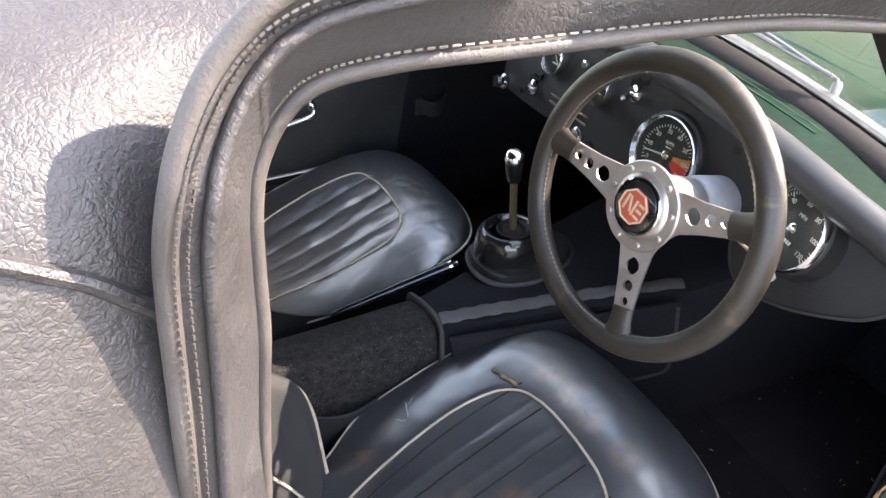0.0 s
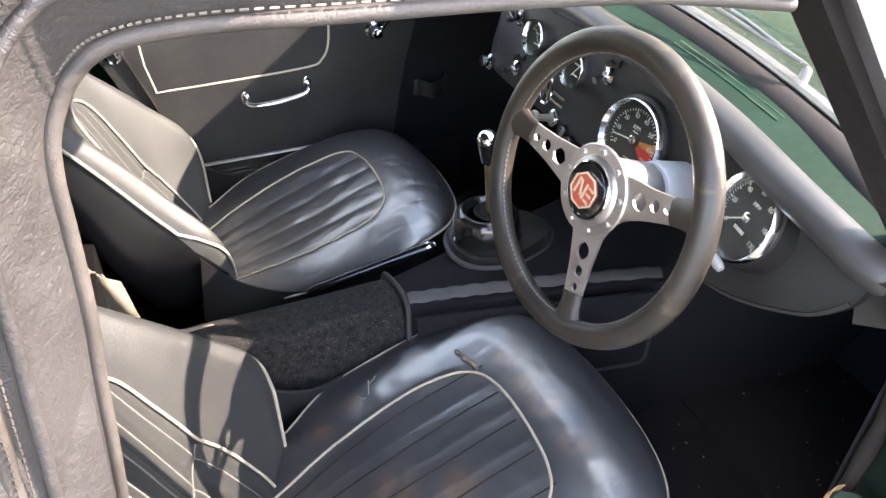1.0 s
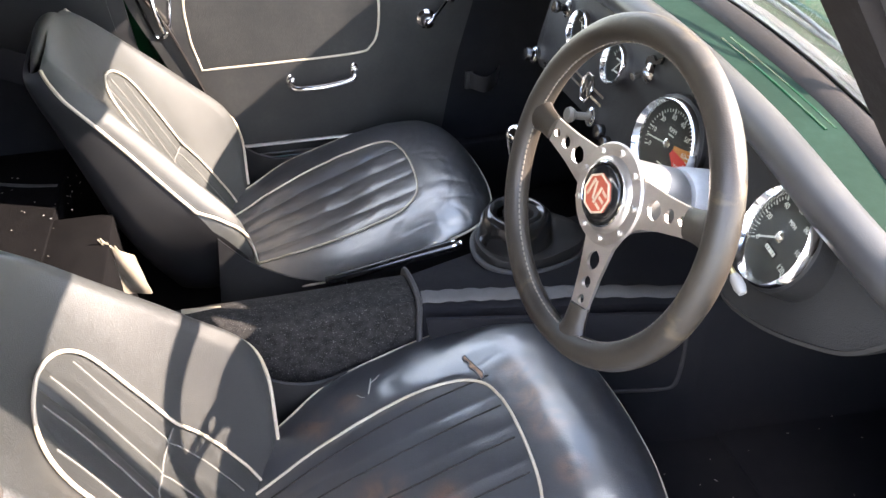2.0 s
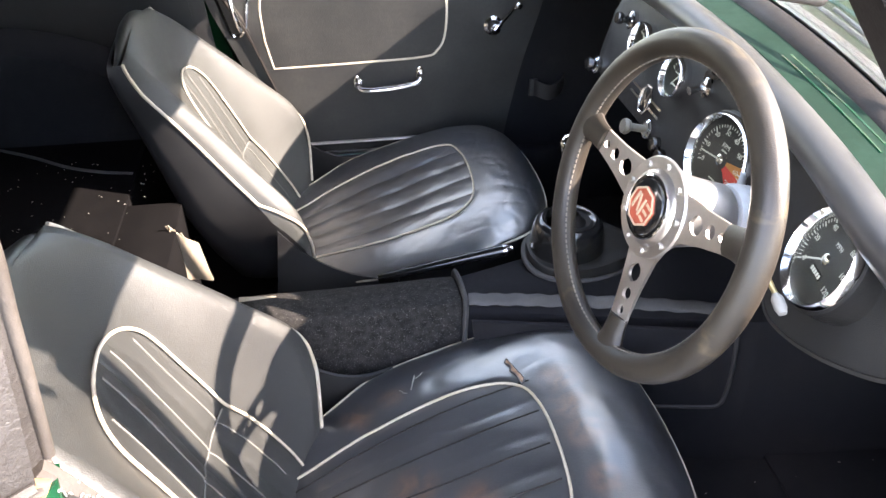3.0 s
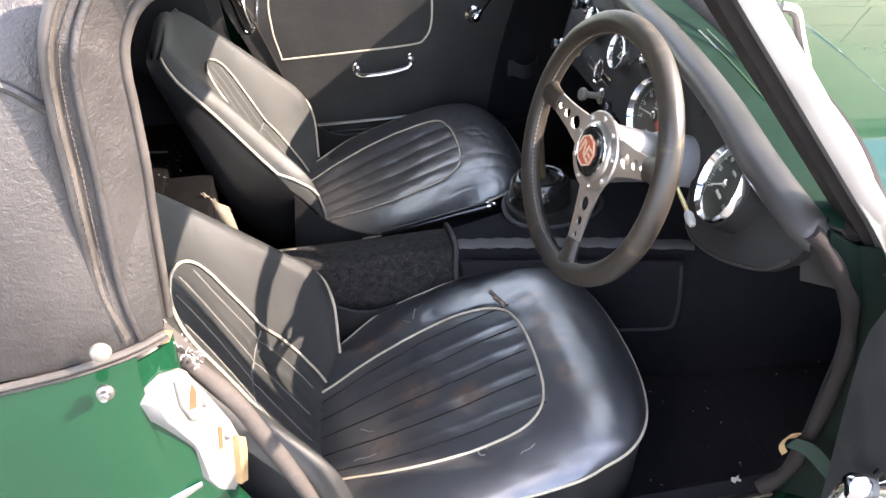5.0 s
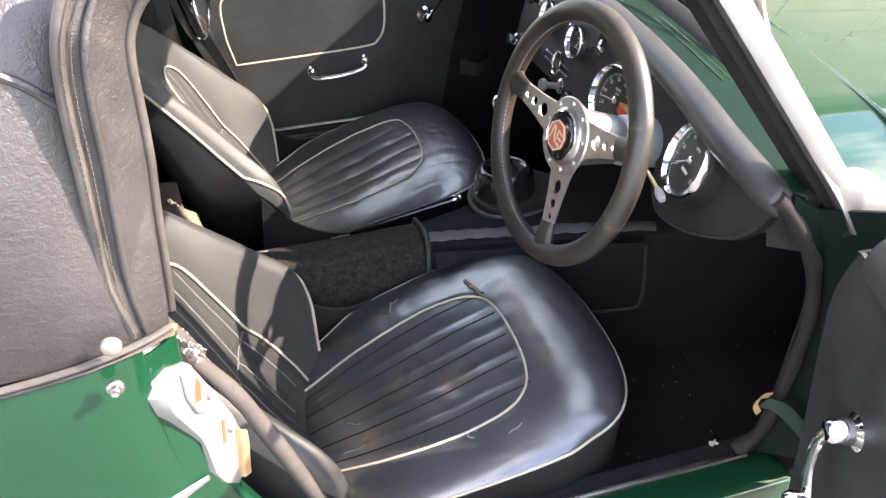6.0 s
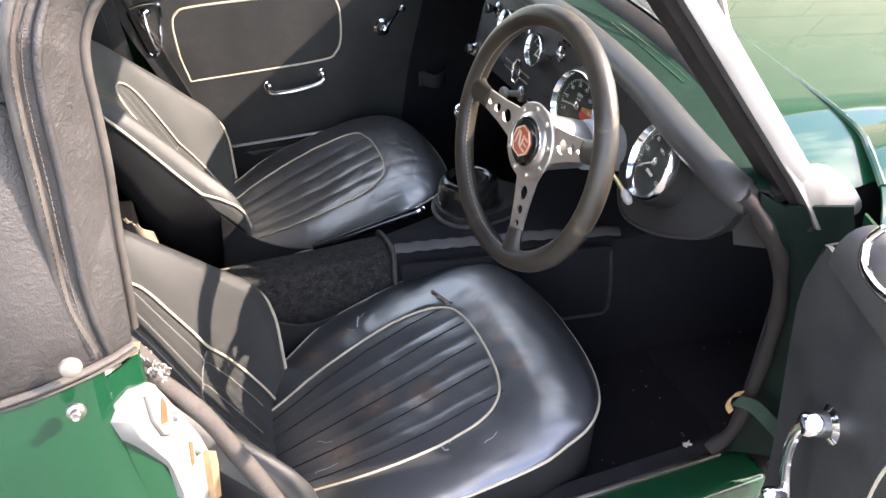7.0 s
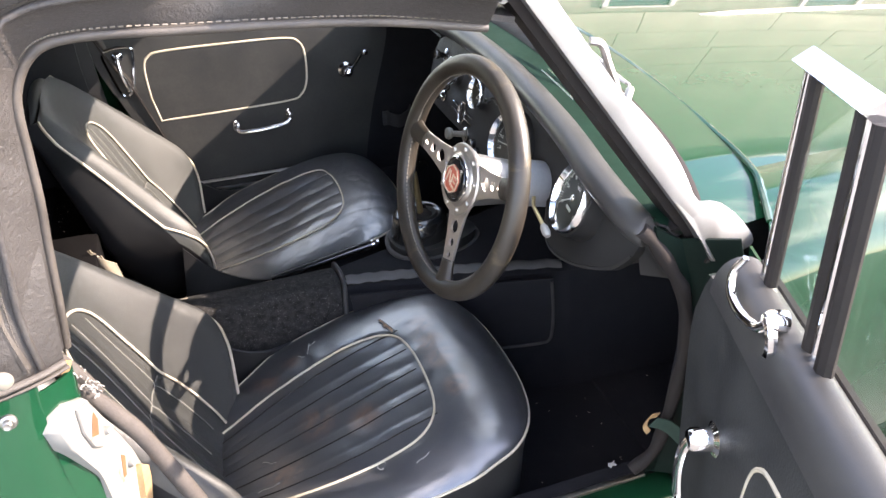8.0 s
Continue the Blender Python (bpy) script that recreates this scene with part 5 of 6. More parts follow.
part("knob_cap", lathe([(0.0150, 0.043), (0.0158, 0.046), (0.0150, 0.053), (0.010, 0.0585), (0, 0.060)], 24, gm), CHROME, gear, "bright knob cap")

# handbrake beside the tunnel
hbk = thing("handbrake", "black handbrake lever with chrome button by the passenger seat", "handbrake", at=(-0.1, 0.11, 0.4))
h0, h1 = Vector((-0.24, 0.075, 0.390)), Vector((-0.030, 0.050, 0.445))
part("lever", tube([h0.lerp(h1, k / 8) for k in range(9)], 0.0105, 10, taper=lambda t: 0.7 + 0.35 * t), BLACK_GLOSS, hbk)
part("button", lathe([(0.0095, 0), (0.0100, 0.006), (0.0065, 0.010), (0.005, 0.016), (0, 0.017)], 14, facing(h1, h1 - h0)), CHROME, hbk)

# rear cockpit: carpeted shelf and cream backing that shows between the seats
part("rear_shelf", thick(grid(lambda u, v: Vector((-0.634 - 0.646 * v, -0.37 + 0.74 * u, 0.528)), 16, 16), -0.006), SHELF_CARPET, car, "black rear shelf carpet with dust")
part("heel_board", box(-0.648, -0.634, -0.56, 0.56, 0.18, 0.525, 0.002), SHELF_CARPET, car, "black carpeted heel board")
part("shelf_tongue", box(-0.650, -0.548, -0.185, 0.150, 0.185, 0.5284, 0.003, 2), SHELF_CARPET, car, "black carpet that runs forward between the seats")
part("shelf_edge", tube(smooth_line([(-0.640, 0.243, 0.534), (-0.693, 0.254, 0.535), (-0.753, 0.279, 0.535), (-0.82, 0.323, 0.535), (-0.89, 0.362, 0.535)], 6), 0.003, 6), BINDING, car)
for sgn in (-1, 1):
    part("wheel_arch", thick(grid(lambda u, v: Vector((-0.61 - 0.65 * u, sgn * (0.370 + 0.19 * v), 0.53 + 0.16 * math.sin(3.14 * u) ** 0.5 * min(1, v * 3) if 0 < u < 1 else 0.53)), 20, 12), 0.004), CARPET, car, "black carpeted wheel arch")
back = thing("carpet_flap", "torn carpet flap showing its cream backing between the seats", "carpet flap", at=(-0.54, 0.08, 0.44))
flap_q = [Vector(p) for p in ((-0.558, 0.065, 0.533), (-0.519, 0.065, 0.497), (-0.508, 0.065, 0.428), (-0.550, 0.065, 0.430))]
part("flap", thick(grid(lambda u, v: flap_q[3].lerp(flap_q[2], u).lerp(flap_q[0].lerp(flap_q[1], u), v) + Vector((0, 0.003 * math.sin(5 * u + 3 * v), 0)), 8, 8), 0.004), HESSIAN, back)
part("fringe", join(*[tube([flap_q[0].lerp(flap_q[1], k / 14) - Vector((0, 0, 0.002)), flap_q[0].lerp(flap_q[1], k / 14) + Vector((-0.003 + 0.003 * math.sin(k * 2.7), -0.002, 0.006 + 0.004 * math.sin(k * 2.1)))], 0.0012, 5) for k in range(9)]), HESSIAN, back)
part("flap_edge", thick(grid(lambda u, v: Vector((-0.404 - 0.056 * u, -0.038 + 0.016 * v + 0.006 * u, 0.4505 + 0.001 * v)), 8, 3), 0.003), HESSIAN, back)

# ---- seats ----
def seat(cy, label, smooth_flutes, cc, pc, front_x):
    """A low bucket seat: fluted centre panels, cream piping, tapered squab. cy, cc, pc: middle of squab, cushion and its pleated panel."""
    s = thing("car_seat", label, "car seat", "seats", at=(-0.15, cy, 0.18))

    # cushion
    X0, X1 = -0.415, 0.0985

    def half_w(x):
        t = (x - X0) / (X1 - X0)
        body = spline([0, 0.12, 0.27, 0.45, 0.70, 0.80, 1.0], [0.136, 0.162, 0.210, 0.227, 0.231, 0.218, 0.195], t)
        nose = 1.0 if t < 0.78 else max(0.0, 1 - ((t - 0.78) / 0.22) ** 2.72) ** (1 / 2.2)
        return body * nose

    def pipe_z(x):
        return spline([-0.42, -0.30, -0.10, 0.05, 0.14], [0.3335, 0.3625, 0.4145, 0.4365, 0.409], x)

    def crown(x):
        return spline([-0.42, -0.32, -0.20, -0.08, 0.025, 0.09, 0.14], [0.0, 0.014, 0.025, 0.036, 0.042, 0.040, 0.020], x)

    dp = pc - cc

    def pan_half(x):
        return spline([-0.42, -0.36, -0.30, -0.22, -0.16, -0.05], [0.080, 0.096, 0.114, 0.129, 0.133, 0.132], x)

    def in_panel(x, y):
        """1 inside the fluted panel, 0 outside, soft at its edge; y from the panel's middle."""
        front = front_x - max(0.0, abs(y) - 0.075) ** 2 * 13
        dx, dy = (front - x) / 0.010, (pan_half(x) - abs(y)) / 0.008
        return max(0.0, min(1.0, dx + 0.5)) * max(0.0, min(1.0, dy + 0.5))

    def top_z(x, yl):
        w = max(1e-4, half_w(x))
        a = min(1.0, abs(yl) / w)
        t = (x - X0) / (X1 - X0)
        e = (1 - a ** 2.5) ** 0.62
        fr = 1.0 if t < 0.68 else max(0.0, 1 - ((t - 0.68) / 0.32) ** 2.1) ** 0.55
        z = pipe_z(x) + crown(x) * e * fr
        # side bolsters stand a little proud of the sat-in middle
        z -= 0.010 * math.exp(-(yl / 0.10) ** 4) * max(0.0, min(1.0, (-0.02 - x) / 0.15))
        k = in_panel(x, yl - dp)
        if k > 0:
            fan = (yl - dp) / pan_half(x)
            fl = abs(math.sin(fan * 3.1416 * 2.5 + 1.57))
            z += k * (-0.004 + (0.0042 if smooth_flutes else 0.0026) * fl ** (0.5 if smooth_flutes else 0.25))
            if smooth_flutes:
                z += k * 0.0022 * noise.noise(Vector((x * 26, yl * 30, 3.3)))
        # creases that run out from the pleats over the bolsters
        w1 = abs(noise.noise(Vector((x * 8 + 3 * yl, yl * 17 - 4 * x, cy + 9))))
        w2 = abs(noise.noise(Vector((x * 19 - 5 * yl, yl * 12, cy + 4))))
        z -= (0.0006 if smooth_flutes else 0.00025) * (max(0.0, 0.10 - w1) / 0.10 + max(0.0, 0.07 - w2) / 0.07)
        z += 0.0010 * noise.noise(Vector((x * 13, yl * 11, cy))) + 0.0008 * noise.noise(Vector((x * 45, yl * 40, cy)))
        return z

    def cush(u, v):
        t = 1 - (1 - v) ** 1.6 if v > 0.5 else v * (1 - 0.5 ** 1.6) / 0.5
        x = X0 + (X1 - X0) * t
        a = u * 2 - 1
        a = math.copysign(1 - (1 - abs(a)) ** 1.25, a)
        yl = a * half_w(x)
        return Vector((x, cc + yl, top_z(x, yl)))

    cushion = part("cushion", grid(cush, 150, 110), LEATHER if smooth_flutes else LEATHER_WORN, s, "black leather cushion with pleated centre", smooth=60)
    rimpts = []
    for sg, rng in ((-1, range(0, 61)), (1, range(60, -1, -1))):
        for k in rng:
            t = 1 - (1 - k / 60) ** 2.2
            x = X0 + (X1 - X0) * t
            p = Vector((x, cc + sg * half_w(x), pipe_z(x)))
            if not rimpts or (p - rimpts[-1]).length > 0.002:
                rimpts.append(p)
    part("edge_piping", tube(rimpts, 0.0023, 8), PIPING, cushion, "cream piping round the cushion")
    skirt = grid(lambda u, v: (lambda p: Vector((p.x + (0.012 if p.x > 0.05 else 0) * -v * 1.5, cc + (p.y - cc) * (1 - 0.05 * v), p.z - 0.004 - (p.z - 0.205) * v)))(rimpts[round(u * (len(rimpts) - 1))]), len(rimpts) - 1, 6)
    part("valance", skirt, SIDE_VINYL, s, "black vinyl side of the cushion")
    part("base", box(-0.38, 0.05, cc - 0.17, cc + 0.17, 0.180, 0.26, 0.01), SIDE_VINYL, s)
    half_line = [(x, pan_half(x)) for x in (-0.395, -0.36, -0.31, -0.26, -0.21, -0.165)]
    half_line += [(front_x - 0.066, 0.130), (front_x - 0.036, 0.121), (front_x - 0.015, 0.103), (front_x - 0.004, 0.076), (front_x + 0.001, 0.038)]
    up = smooth_line([(x, -y, 0) for x, y in half_line] + [(front_x + 0.002, 0.0, 0)] + [(x, y, 0) for x, y in half_line[::-1]], 7)
    part("panel_piping", tube([Vector((p.x, pc + p.y, top_z(p.x, dp + p.y * 1.015) + 0.0020)) for p in up], 0.0019, 8), PIPING, cushion, "cream piping round the pleats")
    for k in range(-2, 3):
        ln_ = []
        for j in range(31):
            x = -0.39 + (front_x + 0.384) * j / 30
            yy = (k * 0.4 + 0.06 * (j / 30)) * pan_half(x)
            ln_.append(Vector((x, pc + yy, top_z(x, dp + yy) + 0.0002)))
        if not smooth_flutes:
            part("pleat_seam", tube(ln_, 0.0012, 5), RUBBER, cushion, "dark stitched seam")

    # squab
    VZ = [0.330, 0.40, 0.472, 0.56, 0.650, 0.715, 0.755, 0.770]
    VX = [-0.390, -0.425, -0.458, -0.492, -0.530, -0.562, -0.584, -0.595]
    VW = [0.157, 0.196, 0.204, 0.185, 0.161, 0.146, 0.124, 0.090]
    VF = [0.046, 0.087, 0.103, 0.070, 0.034, 0.008, -0.010, -0.014]
    ks = list(range(8))

    wide = 1.28 if cy < 0 else 1.0

    def arch_half(z):
        """Half width of the pleated tongue: broad below the cross seam, narrower above, rounded at its top."""
        if z > 0.676:
            return 0.0
        body = lerp([0.33, 0.38, 0.44, 0.475, 0.495, 0.56, 0.62, 0.676], [0.100, 0.103, 0.098, 0.089, 0.082, 0.077, 0.073, 0.069], z)
        return body * math.sqrt(max(0.0, 1 - (max(0.0, z - 0.615) / 0.061) ** 2.4))

    def sq(a, v, push=0.0):
        """The squab's front face: a across from -1 to 1, v up from 0 to 1."""
        k = v * 7
        k -= 1.0 * abs(a) ** 3 * max(0.0, (k - 5) / 2) ** 1.3
        x, z = spline(ks, VX, k), spline(ks, VZ, k)
        w, f = spline(ks, VW, k), spline(ks, VF, k)
        tx, tz = spline(ks, VX, min(7, k + 0.1)) - spline(ks, VX, max(0, k - 0.1)), spline(ks, VZ, min(7, k + 0.1)) - spline(ks, VZ, max(0, k - 0.1))
        L = math.hypot(tx, tz)
        nx, nz = tz / L, -tx / L
        c = max(0.0, (abs(a) - 0.86) / 0.14)
        curl = lerp([0, 1, 2, 3, 4, 5, 6, 7], [0.0, 0.010, 0.042, 0.036, 0.030, 0.022, 0.006, 0.004], k)
        fwd = f * min(1.0, abs(a) / 0.93) ** 2.6 - 0.005 * c - curl * (1 - math.sqrt(max(0.0, 1 - c * c)))
        yl = a * w * (1 + 0.06 * c)
        pan = 0.0
        lim = arch_half(z) * (wide if yl < 0 else 1.0)
        if abs(yl) < lim:
            e = min(1.0, (lim - abs(yl)) / 0.006)
            fl = abs(math.sin(yl / max(0.05, lim) * 3.1416 * 2.0))
            pan = e * (-0.0035 + 0.0030 * fl ** (0.5 if smooth_flutes else 0.3))
            pan -= 0.003 * math.exp(-((z - 0.492) / 0.004) ** 2)
        off = fwd + pan + push + 0.0015 * noise.noise(Vector((yl * 12, z * 12, cy + 5)))
        return Vector((x + nx * off, cy + yl, z + nz * off))

    fr = grid(lambda u, v: sq(math.sin((u * 2 - 1) * 1.5708) * 0.35 + (u * 2 - 1) * 0.65, v), 110, 84)
    # the passenger squab takes the leather lightened for sun
    squab = part("squab", fr, LEATHER_SUNLIT if smooth_flutes else LEATHER_OLD, s, "black leather squab with pleated centre", smooth=60)

    def shell(u, v):
        a = u * 2 - 1
        e = sq(math.copysign(1.0, a), v)
        t = min(1.0, (1 - abs(a)) / 0.16)
        t = math.sqrt(1 - (1 - t) ** 2)
        base = sq(a, v)
        lo = Vector((spline(ks, VX, v * 7) - 0.095 * (1 - 0.72 * v * v), base.y, base.z - 0.012))
        return e.lerp(lo, 1.0) * t + e * (1 - t) if abs(a) > 0.84 else lo
    part("back_shell", grid(shell, 60, 50), SIDE_VINYL, squab, "black vinyl squab back", smooth=60)
    part("top_roll", tube([sq(-1 + 2 * k / 20, 1.0) + Vector((-0.012, 0, -0.010)) for k in range(21)], 0.0145, 12, taper=lambda t: math.sqrt(max(0.01, 1 - (2 * t - 1) ** 2))), LEATHER_SUNLIT if smooth_flutes else LEATHER_OLD, squab)
    for sg in ((-1, 1) if cy > 0 else (1,)):
        edge_ = [sq(sg * lerp([0, 0.20, 0.34, 1], [0.945, 0.955, 1.0, 1.0], k / 60), 0.004 + 0.99 * k / 60, 0.0035) for k in range(61)]
        part("side_piping", tube(edge_, 0.0026, 8), PIPING, squab, "cream piping down the squab edge")
    ks_of = lambda z: spline(VZ, [k / 7 for k in ks], z)
    on_sq = lambda y, z, push: sq(y / spline(ks, VW, ks_of(z) * 7), ks_of(z), push)
    zs = [0.338, 0.37, 0.41, 0.45, 0.48, 0.50, 0.54, 0.58, 0.615, 0.635, 0.650, 0.661, 0.669, 0.674]
    arch = smooth_line([(-wide * arch_half(z), z, 0) for z in zs] + [(0, 0.6765, 0)] + [(arch_half(z), z, 0) for z in zs[::-1]], 6)
    part("arch_piping", tube([on_sq(p.x, p.y, 0.003) for p in arch], 0.0021, 8), PIPING, squab, "cream piping arch round the pleats")
    for k in (-1.5, -0.5, 0.5, 1.5):
        zt = 0.672 - 0.020 * abs(k)
        part("pleat_seam", tube([on_sq(k * 0.5 * arch_half(min(z, 0.61)), z, 0.0006) for z in [0.36 + (zt - 0.36) * j / 30 for j in range(31)]], 0.0011, 5), SEAM, squab)
    part("cross_seam", tube([on_sq(-0.081 * wide + 0.081 * (1 + wide) * j / 16, 0.492, 0.0008) for j in range(17)], 0.0013, 5), SEAM, squab, "seam across the pleats")
    # vinyl gussets that hang between squab edge and cushion
    for sg in (-1, 1):
        far = Vector((-0.205, cc + sg * (half_w(-0.205) + 0.004), pipe_z(-0.205) - 0.006))
        tops = smooth_line([sq(sg, 0.26) + Vector((-0.006, sg * 0.002, 0)), sq(sg, 0.13) + Vector((0.004, sg * 0.004, -0.004)), sq(sg, 0.03).lerp(far, 0.45) + Vector((0, sg * 0.012, 0.010)), far], 7)
        m_ = len(tops) - 1
        part("gusset", thick(grid(lambda u, v: (lambda p: Vector((p.x - 0.03 * v * (1 - u), p.y + sg * 0.010 * math.sin(v * 3.14) * math.sin(u * 3.14), p.z + (0.215 - p.z) * v)))(tops[round(u * m_)]), m_, 8), 0.005), SIDE_VINYL, s, "black vinyl hinge gusset")
    return s, top_z, cushion


DRIVER_Y, PASSENGER_Y, DRIVER_C = -0.364, 0.328, -0.352
driver_seat, d_top, d_cushion = seat(DRIVER_Y, "black leather driver's seat, cream piped, torn and worn", False, DRIVER_C, -0.369, -0.060)
passenger_seat, p_top, p_cushion = seat(PASSENGER_Y, "black leather passenger seat, cream piped, creased pleats", True, 0.309, 0.297, -0.045)
# the tear, a scuff and a cigarette-burn ring on the driver's cushion
tear = smooth_line([(-0.084, 0.147, 0), (-0.088, 0.140, 0), (-0.083, 0.131, 0), (-0.085, 0.122, 0), (-0.080, 0.112, 0), (-0.076, 0.093, 0), (-0.071, 0.103, 0), (-0.075, 0.117, 0), (-0.079, 0.132, 0)], 3, True)
part("tear", prism([(p.x, p.y) for p in tear], lambda a, b: Vector((a, DRIVER_C + b, d_top(a, b) - 0.002)), lambda a, b: Vector((a, DRIVER_C + b, d_top(a, b) + 0.0016))), FOAM, d_cushion, "torn patch showing brown foam", smooth=0)
part("torn_lip", tube([Vector((p.x, DRIVER_C + p.y, d_top(p.x, p.y) + 0.0016)) for p in tear], 0.0013, 5, closed=True), LEATHER, d_cushion)
part("scuff", tube([Vector((-0.219 + 0.001 * k, DRIVER_C + 0.152 + 0.0035 * k, d_top(-0.219 + 0.001 * k, 0.152 + 0.0035 * k) + 0.0004)) for k in range(9)], 0.0011, 5), DUST, d_cushion)
for x0, y0, dx, dy in ((-0.345, -0.085, 0.034, -0.004), (-0.330, -0.030, 0.020, -0.014), (-0.215, 0.170, 0.016, 0.010), (-0.235, 0.160, 0.010, -0.012), (-0.120, -0.178, 0.022, 0.006)):
    part("scratch", tube([Vector((x0 + dx * k / 8, DRIVER_C + y0 + dy * k / 8 + 0.001 * math.sin(k), d_top(x0 + dx * k / 8, y0 + dy * k / 8) + 0.0001)) for k in range(9)], 0.0007, 5), DUST, d_cushion)
part("burn_ring", tube([Vector((-0.167 + 0.006 * math.cos(k * 0.55), DRIVER_C - 0.154 + 0.007 * math.sin(k * 0.55), d_top(-0.167 + 0.006 * math.cos(k * 0.55), -0.154 + 0.007 * math.sin(k * 0.55)) + 0.0004)) for k in range(10)], 0.0009, 5), DUST, d_cushion)

# ---- soft top ----
hood = thing("soft_top", "weathered black vinyl soft top, raised, with stitched edge flaps", "car hood", at=(-0.6, 0, 0.82))


ARC = [(0.612, 0.812), (0.610, 0.86), (0.606, 0.92), (0.602, 0.98), (0.597, 1.03), (0.590, 1.07), (0.578, 1.10), (0.555, 1.122), (0.51, 1.138), (0.42, 1.152), (0.28, 1.163), (0.14, 1.168), (0.0, 1.170)]


def hood_pt(x, k):
    """k from 0 at the lower edge to 12 on the middle line."""
    y, z = spline(list(range(13)), [a[0] for a in ARC], k), spline(list(range(13)), [a[1] for a in ARC], k)
    fl = spline([0, 2, 4, 6, 8, 12], [0.050, 0.066, 0.070, 0.052, 0.018, 0.0], k) * (1 - math.exp(-max(0.0, -0.474 - x) / lerp([0, 4], [0.045, 0.085], k)))
    back = max(0.0, -0.62 - x)
    front = max(0.0, x + 0.38)
    z2 = z - (z - 0.80) * min(1.0, 0.55 * back ** 1.6) - 0.070 * front ** 1.2 * max(0.0, (k - 3) / 9) - 0.03 * front * (1 if k > 3 else 0)
    y2 = y + fl - 0.25 * back ** 2 * (y / 0.6) - 0.03 * front * (k / 12)
    wr = 0.0022 * noise.noise(Vector((x * 9, z * 9, 1.7))) + 0.004 * noise.noise(Vector((x * 4, z * 5, 8.1))) * (1 if x < -0.55 else 0)
    return y2 + wr, z2


K_RAIL = 6.3


def hood_sheet(sgn):
    def rear(u, v):
        k = 12 * v
        e = lerp([0, 2, 4, K_RAIL, 6.5, 12], [-0.487, -0.478, -0.468, -0.455, -0.44, -0.44], k)
        x = e - 0.85 * u ** 1.3
        y, z = hood_pt(x, k)
        return Vector((x, sgn * y, z))
    def top(u, v):
        k = K_RAIL + (12 - K_RAIL) * v
        e = lerp([K_RAIL, 6.5, 12], [-0.455, -0.44, -0.44], k)
        x = e + (0.016 - e) * u
        y, z = hood_pt(x, k)
        return Vector((x, sgn * y, z))
    return join(grid(rear, 40, 44), grid(top, 24, 26))


part("side_and_roof", thick(hood_sheet(-1), 0.003), HOOD, hood, "grained grey-black vinyl skin")
part("side_and_roof", thick(hood_sheet(1), 0.003), HOOD, hood, "grained grey-black vinyl skin")
part("back_curtain", thick(grid(lambda u, v: (lambda p: Vector((-1.30, (u * 2 - 1) * 0.45, 0.78 + 0.25 * v)))(0), 6, 4), 0.003), HOOD, hood)

# edge flap round the driver's opening, standing proud of the skin
INNER = [(-0.486, 0.812), (-0.480, 0.86), (-0.4735, 0.92), (-0.467, 0.972), (-0.464, 1.015), (-0.462, 1.043), (-0.457, 1.066), (-0.443, 1.088), (-0.423, 1.099), (-0.385, 1.101), (-0.32, 1.098), (-0.25, 1.095), (-0.19, 1.091), (-0.135, 1.085), (-0.055, 1.072)]
OUTER = [(-0.515, 0.824), (-0.521, 0.88), (-0.516, 0.935), (-0.511, 0.985), (-0.506, 1.035), (-0.500, 1.070), (-0.488, 1.102), (-0.468, 1.130), (-0.44, 1.148), (-0.385, 1.156), (-0.32, 1.157), (-0.25, 1.152), (-0.19, 1.147), (-0.135, 1.140), (-0.055, 1.127)]
inn, out_ = smooth_line([(a, b, 0) for a, b in INNER], 10), smooth_line([(a, b, 0) for a, b in OUTER], 10)


def flap(u, t):
    """The folded edge: upright behind the opening, leaning in over it, with a loose bulge along the top."""
    i = round(u * (len(inn) - 1))
    p = inn[i].lerp(out_[i], t)
    top = max(0.0, min(1.0, (inn[i].y - 1.055) / 0.05))
    bulge = math.exp(-((p.x + 0.285) / 0.050) ** 4)
    side = 0.600 + 0.033 * min(1.0, t / 0.62) ** 0.8 + 0.004 * t
    over = 0.597 + (0.030 - 0.046 * bulge) * t + 0.006 * bulge * math.sin(3.14 * min(1, t))
    y = side + (over - side) * top + 0.0012 * noise.noise(Vector((p.x * 30, p.y * 30, 4)))
    return Vector((p.x, -y, p.y))


part("edge_flap", thick(grid(flap, len(inn) - 1, 10), -0.004), HOOD, hood, "folded vinyl edge flap")
for t, r, mt, nm in ((0.0, 0.0042, HOOD_EDGE, "inner_binding"), (1.0, 0.0062, HOOD_EDGE, "outer_welt"), (0.62, 0.0034, HOOD, "second_seam")):
    line = [flap(k / (len(inn) - 1), t) + Vector((0, -0.002, 0)) for k in range(len(inn))]
    part(nm, tube(line, r * (0.8 if t == 1.0 else 1), 10), mt, hood, "pale worn binding" if t == 0 else "")
    st_ = []
    for k in range(len(line) - 1):
        q0, q1_ = line[k], line[k + 1]
        n_ = max(1, int((q1_ - q0).length / 0.0045))
        for j in range(n_):
            a_, b_ = q0.lerp(q1_, (j + 0.15) / n_), q0.lerp(q1_, (j + 0.8) / n_)
            o_ = Vector((-0.004 if t > 0.5 else 0.0, -r * 0.85, 0.0))
            w_ = (out_[min(k, len(out_) - 1)] - inn[k]).normalized() * (0.006 if t == 0 else -0.007 if t == 1.0 else 0.005)
            st_.append(tube([a_ + o_ + Vector((w_.x, 0, w_.y)), b_ + o_ + Vector((w_.x, 0, w_.y))], 0.0007, 4))
    part("stitching", join(*st_), STITCH if t == 0 else HOOD_EDGE, hood, "row of stitches")
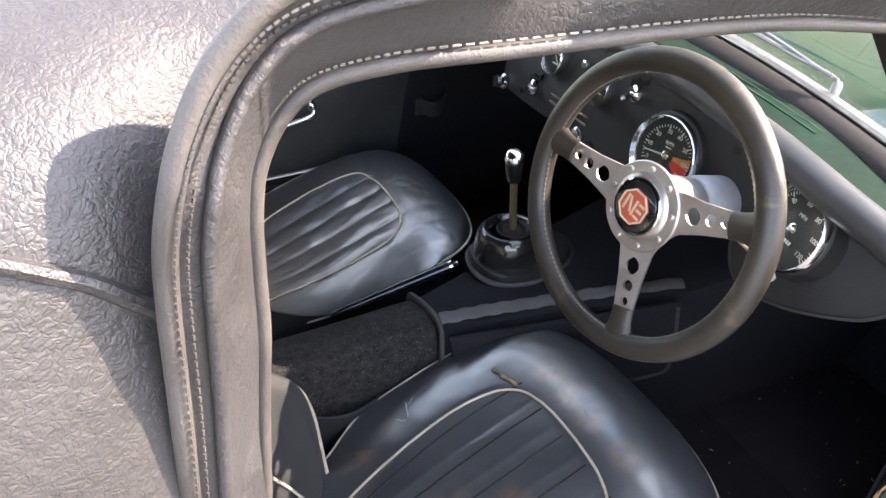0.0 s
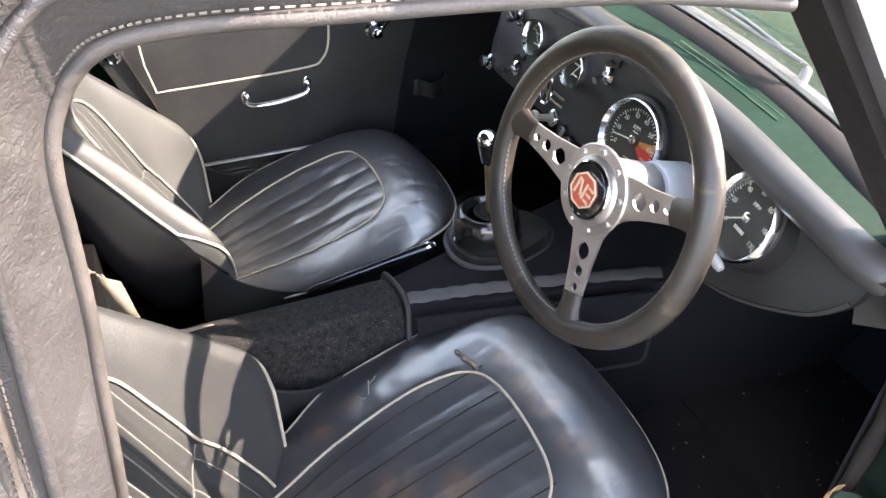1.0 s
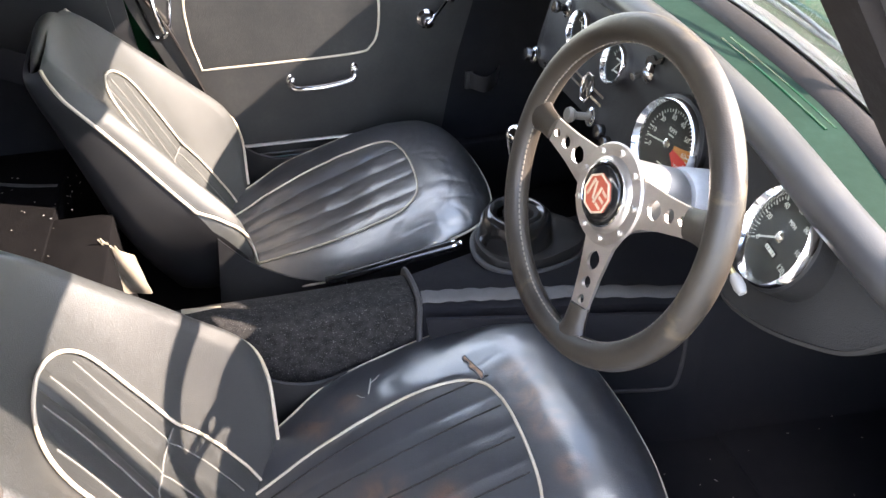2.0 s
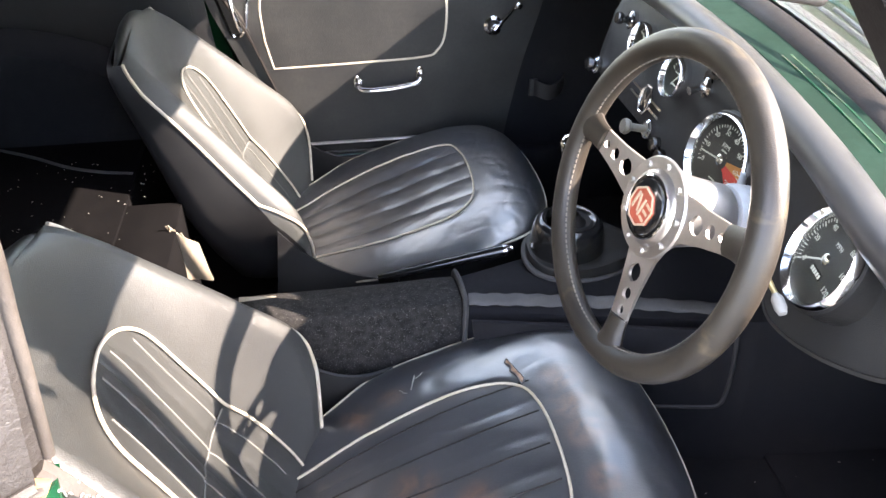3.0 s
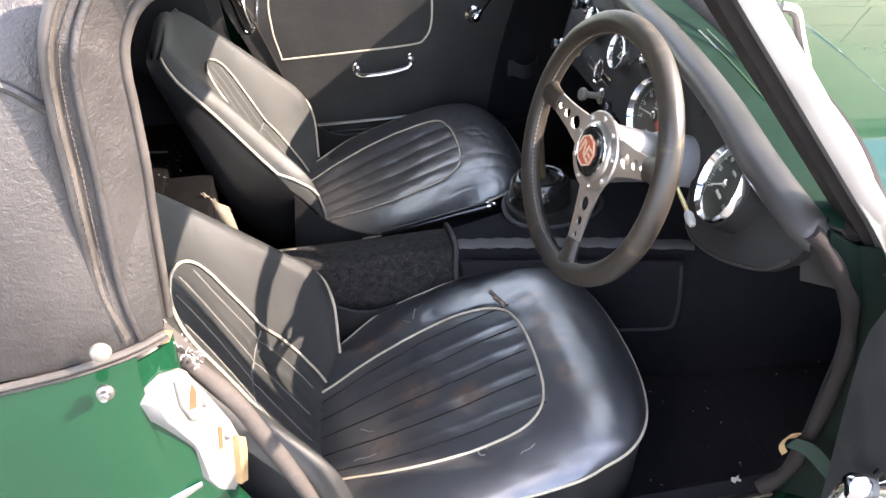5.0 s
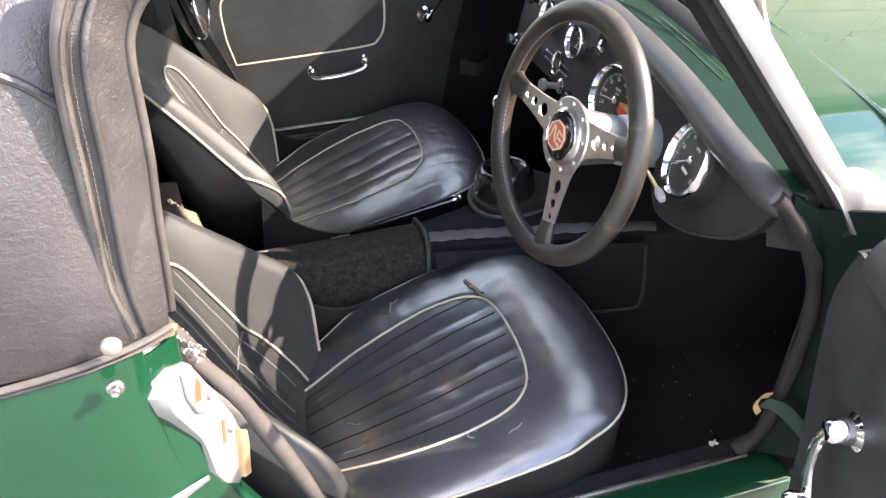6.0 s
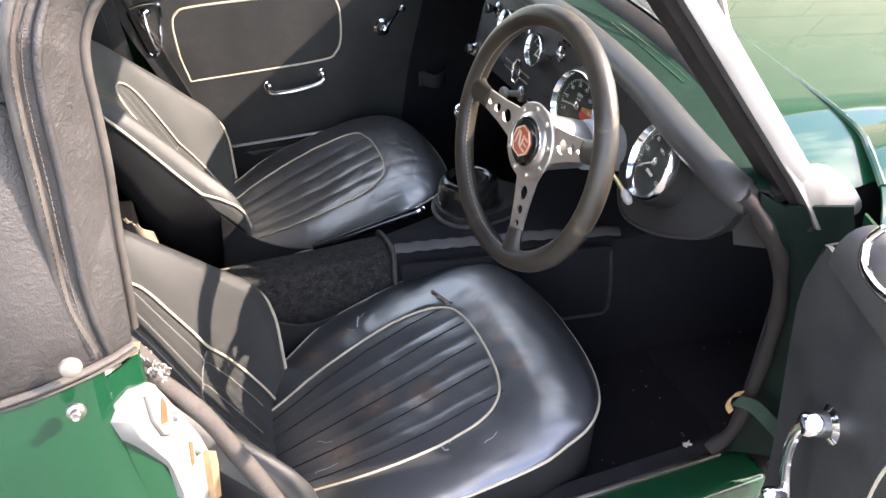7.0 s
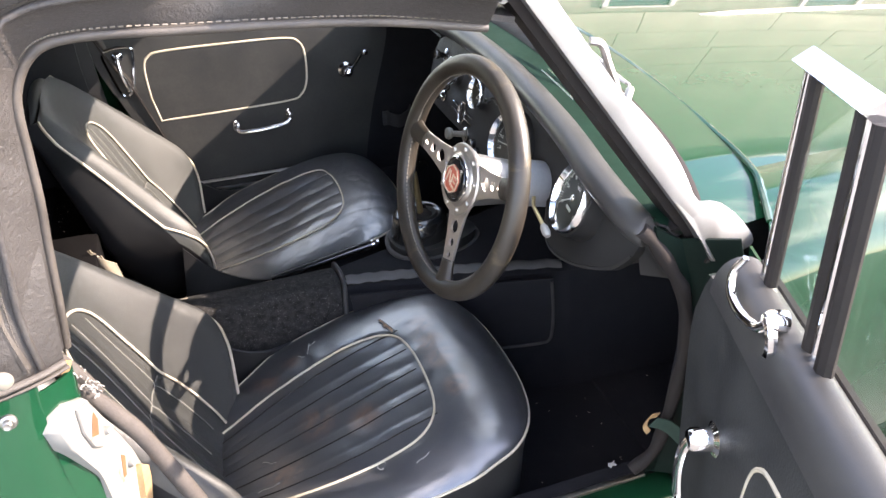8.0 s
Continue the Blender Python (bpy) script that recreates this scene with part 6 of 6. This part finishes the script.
# lower hem
hem = [Vector((x, -(hood_pt(x, 0.0)[0] + 0.004), 0.814 - 0.012 * min(1, max(0, (-0.53 - x) / 0.2)))) for x in [-0.486 - 0.85 * (k / 30) ** 1.2 for k in range(31)]]
part("hem", tube(hem, 0.0034, 8), HOOD_EDGE, hood, "worn lower hem")
part("hem_lining", tube([p + Vector((0, 0.006, -0.010)) for p in hem], 0.0036, 8, flat=0.6), DRAUGHT, hood, "worn lining under the hem")
# crease across the rear side
cr = smooth_line([(-0.500, 1.010, 0), (-0.516, 1.030, 0), (-0.538, 1.053, 0), (-0.58, 1.075, 0), (-0.68, 1.09, 0)], 8)
part("side_seam", tube([Vector((p.x, -(hood_pt(p.x, lerp([a[1] for a in ARC[:7]], list(range(7)), p.y))[0] + 0.001), p.y)) for p in cr], 0.004, 8), HOOD, hood)
pf = thing("press_fastener", "pale round press fastener on the hood's corner", "fastener", at=(-0.527, -0.655, 0.833))
part("cap", lathe([(0, 0.006), (0.005, 0.0055), (0.0078, 0.0035), (0.0086, 0.0)], 24, facing((-0.528, -0.664, 0.834), (0.1, -1, 0.15))), IVORY, pf)
# unseen pad under the roof front, brought forward and down to shade squabs and shelf
part("header_shade", thick(grid(lambda u, v: Vector((-0.06 + (0.048 + 0.022 * math.sin(u * 3.14)) * v, -0.57 + 1.14 * u, 1.080 + 0.022 * math.sin(u * 3.14) - (0.010 + 0.010 * math.sin(u * 3.14)) * v)), 20, 3), 0.006), HOOD, hood)

# ---- dust on the carpets ----
rng = random.Random(5)
specks = []
for k in range(150):
    if k < 60:
        c = Vector((rng.uniform(0.10, 0.70), rng.uniform(-0.57, -0.16), 0.190))
    else:
        c = Vector((rng.uniform(-0.92, -0.60), rng.uniform(0.0, 0.30), 0.5345))
    L, a = 0.0005 + 0.0026 * rng.random() ** 3, rng.uniform(0, 6.28)
    d = Vector((math.cos(a), math.sin(a), 0)) * L
    specks.append(tube([c - d, c + d], rng.uniform(0.0004, 0.0010), 4))
lone("dust", join(*specks), DUST, "pale dust and lint scattered on the black carpet", "dust", kind="stuff")
bit = lone("paper_scrap", prism([(0.0, 0.0), (0.004, 0.003), (0.009, 0.001), (0.007, 0.005), (0.010, 0.009), (0.004, 0.007), (-0.001, 0.009), (-0.003, 0.004)], lambda a, b: Vector((0.168 + a, -0.598 + b, 0.3795)), lambda a, b: Vector((0.168 + a, -0.598 + b, 0.3815 + 0.2 * a))), DUST, "small white torn scrap by the sill", "scrap")

# ---- building beside the car, mirrored in the bonnet ----
BX0, BX1, BY, BH = 3.0, 20.0, 7.5, 11.0
bld = thing("stone_house", "pale limestone house front across the yard", "building", at=(10, BY, 0))
part("wall", box(BX0, BX1, BY, BY + 0.4, 0, BH, 0), MORTAR, bld, "pale mortar wall", smooth=0)
part("roof", box(BX0 - 0.3, BX1 + 0.3, BY - 0.35, BY + 5, BH, BH + 0.15, 0.02), WINDOW_PAINT, bld, "roof edge")
OPEN = [(5.0, 6.2, 1.0, 2.4), (8.5, 9.7, 1.0, 2.4), (12.0, 13.2, 1.0, 2.4)]
rs = random.Random(3)
z = 0.02
while z < BH - 0.2:
    h = rs.choice((0.85, 0.95, 1.10))
    x = BX0 + 0.05 + rs.uniform(0, 0.4)
    while x < BX1 - 0.3:
        w = rs.uniform(1.5, 2.6)
        x1 = min(x + w, BX1)
        if not any(x < b and x1 > a and z < d and z + h > c for a, b, c, d in OPEN):
            part("stone_block", box(x + 0.008, x1 - 0.008, BY - 0.02 - rs.uniform(0, 0.008), BY + 0.01, z + 0.008, min(z + h, BH) - 0.008, 0), STONE, bld, smooth=0)
        x = x1
    z += h
for a, b, c, d in OPEN:
    w = part("window", box(a + 0.09, b - 0.09, BY - 0.008, BY - 0.006, c + 0.09, d - 0.09, 0), DARK_PANE, bld, "dark window", smooth=0)
    for q in ((a, b, d - 0.09, d), (a, b, c, c + 0.09), (a, a + 0.09, c, d), (b - 0.09, b, c, d)):
        part("window_frame", box(q[0], q[1], BY - 0.06, BY, q[2], q[3], 0.006, 1), WINDOW_PAINT, w)
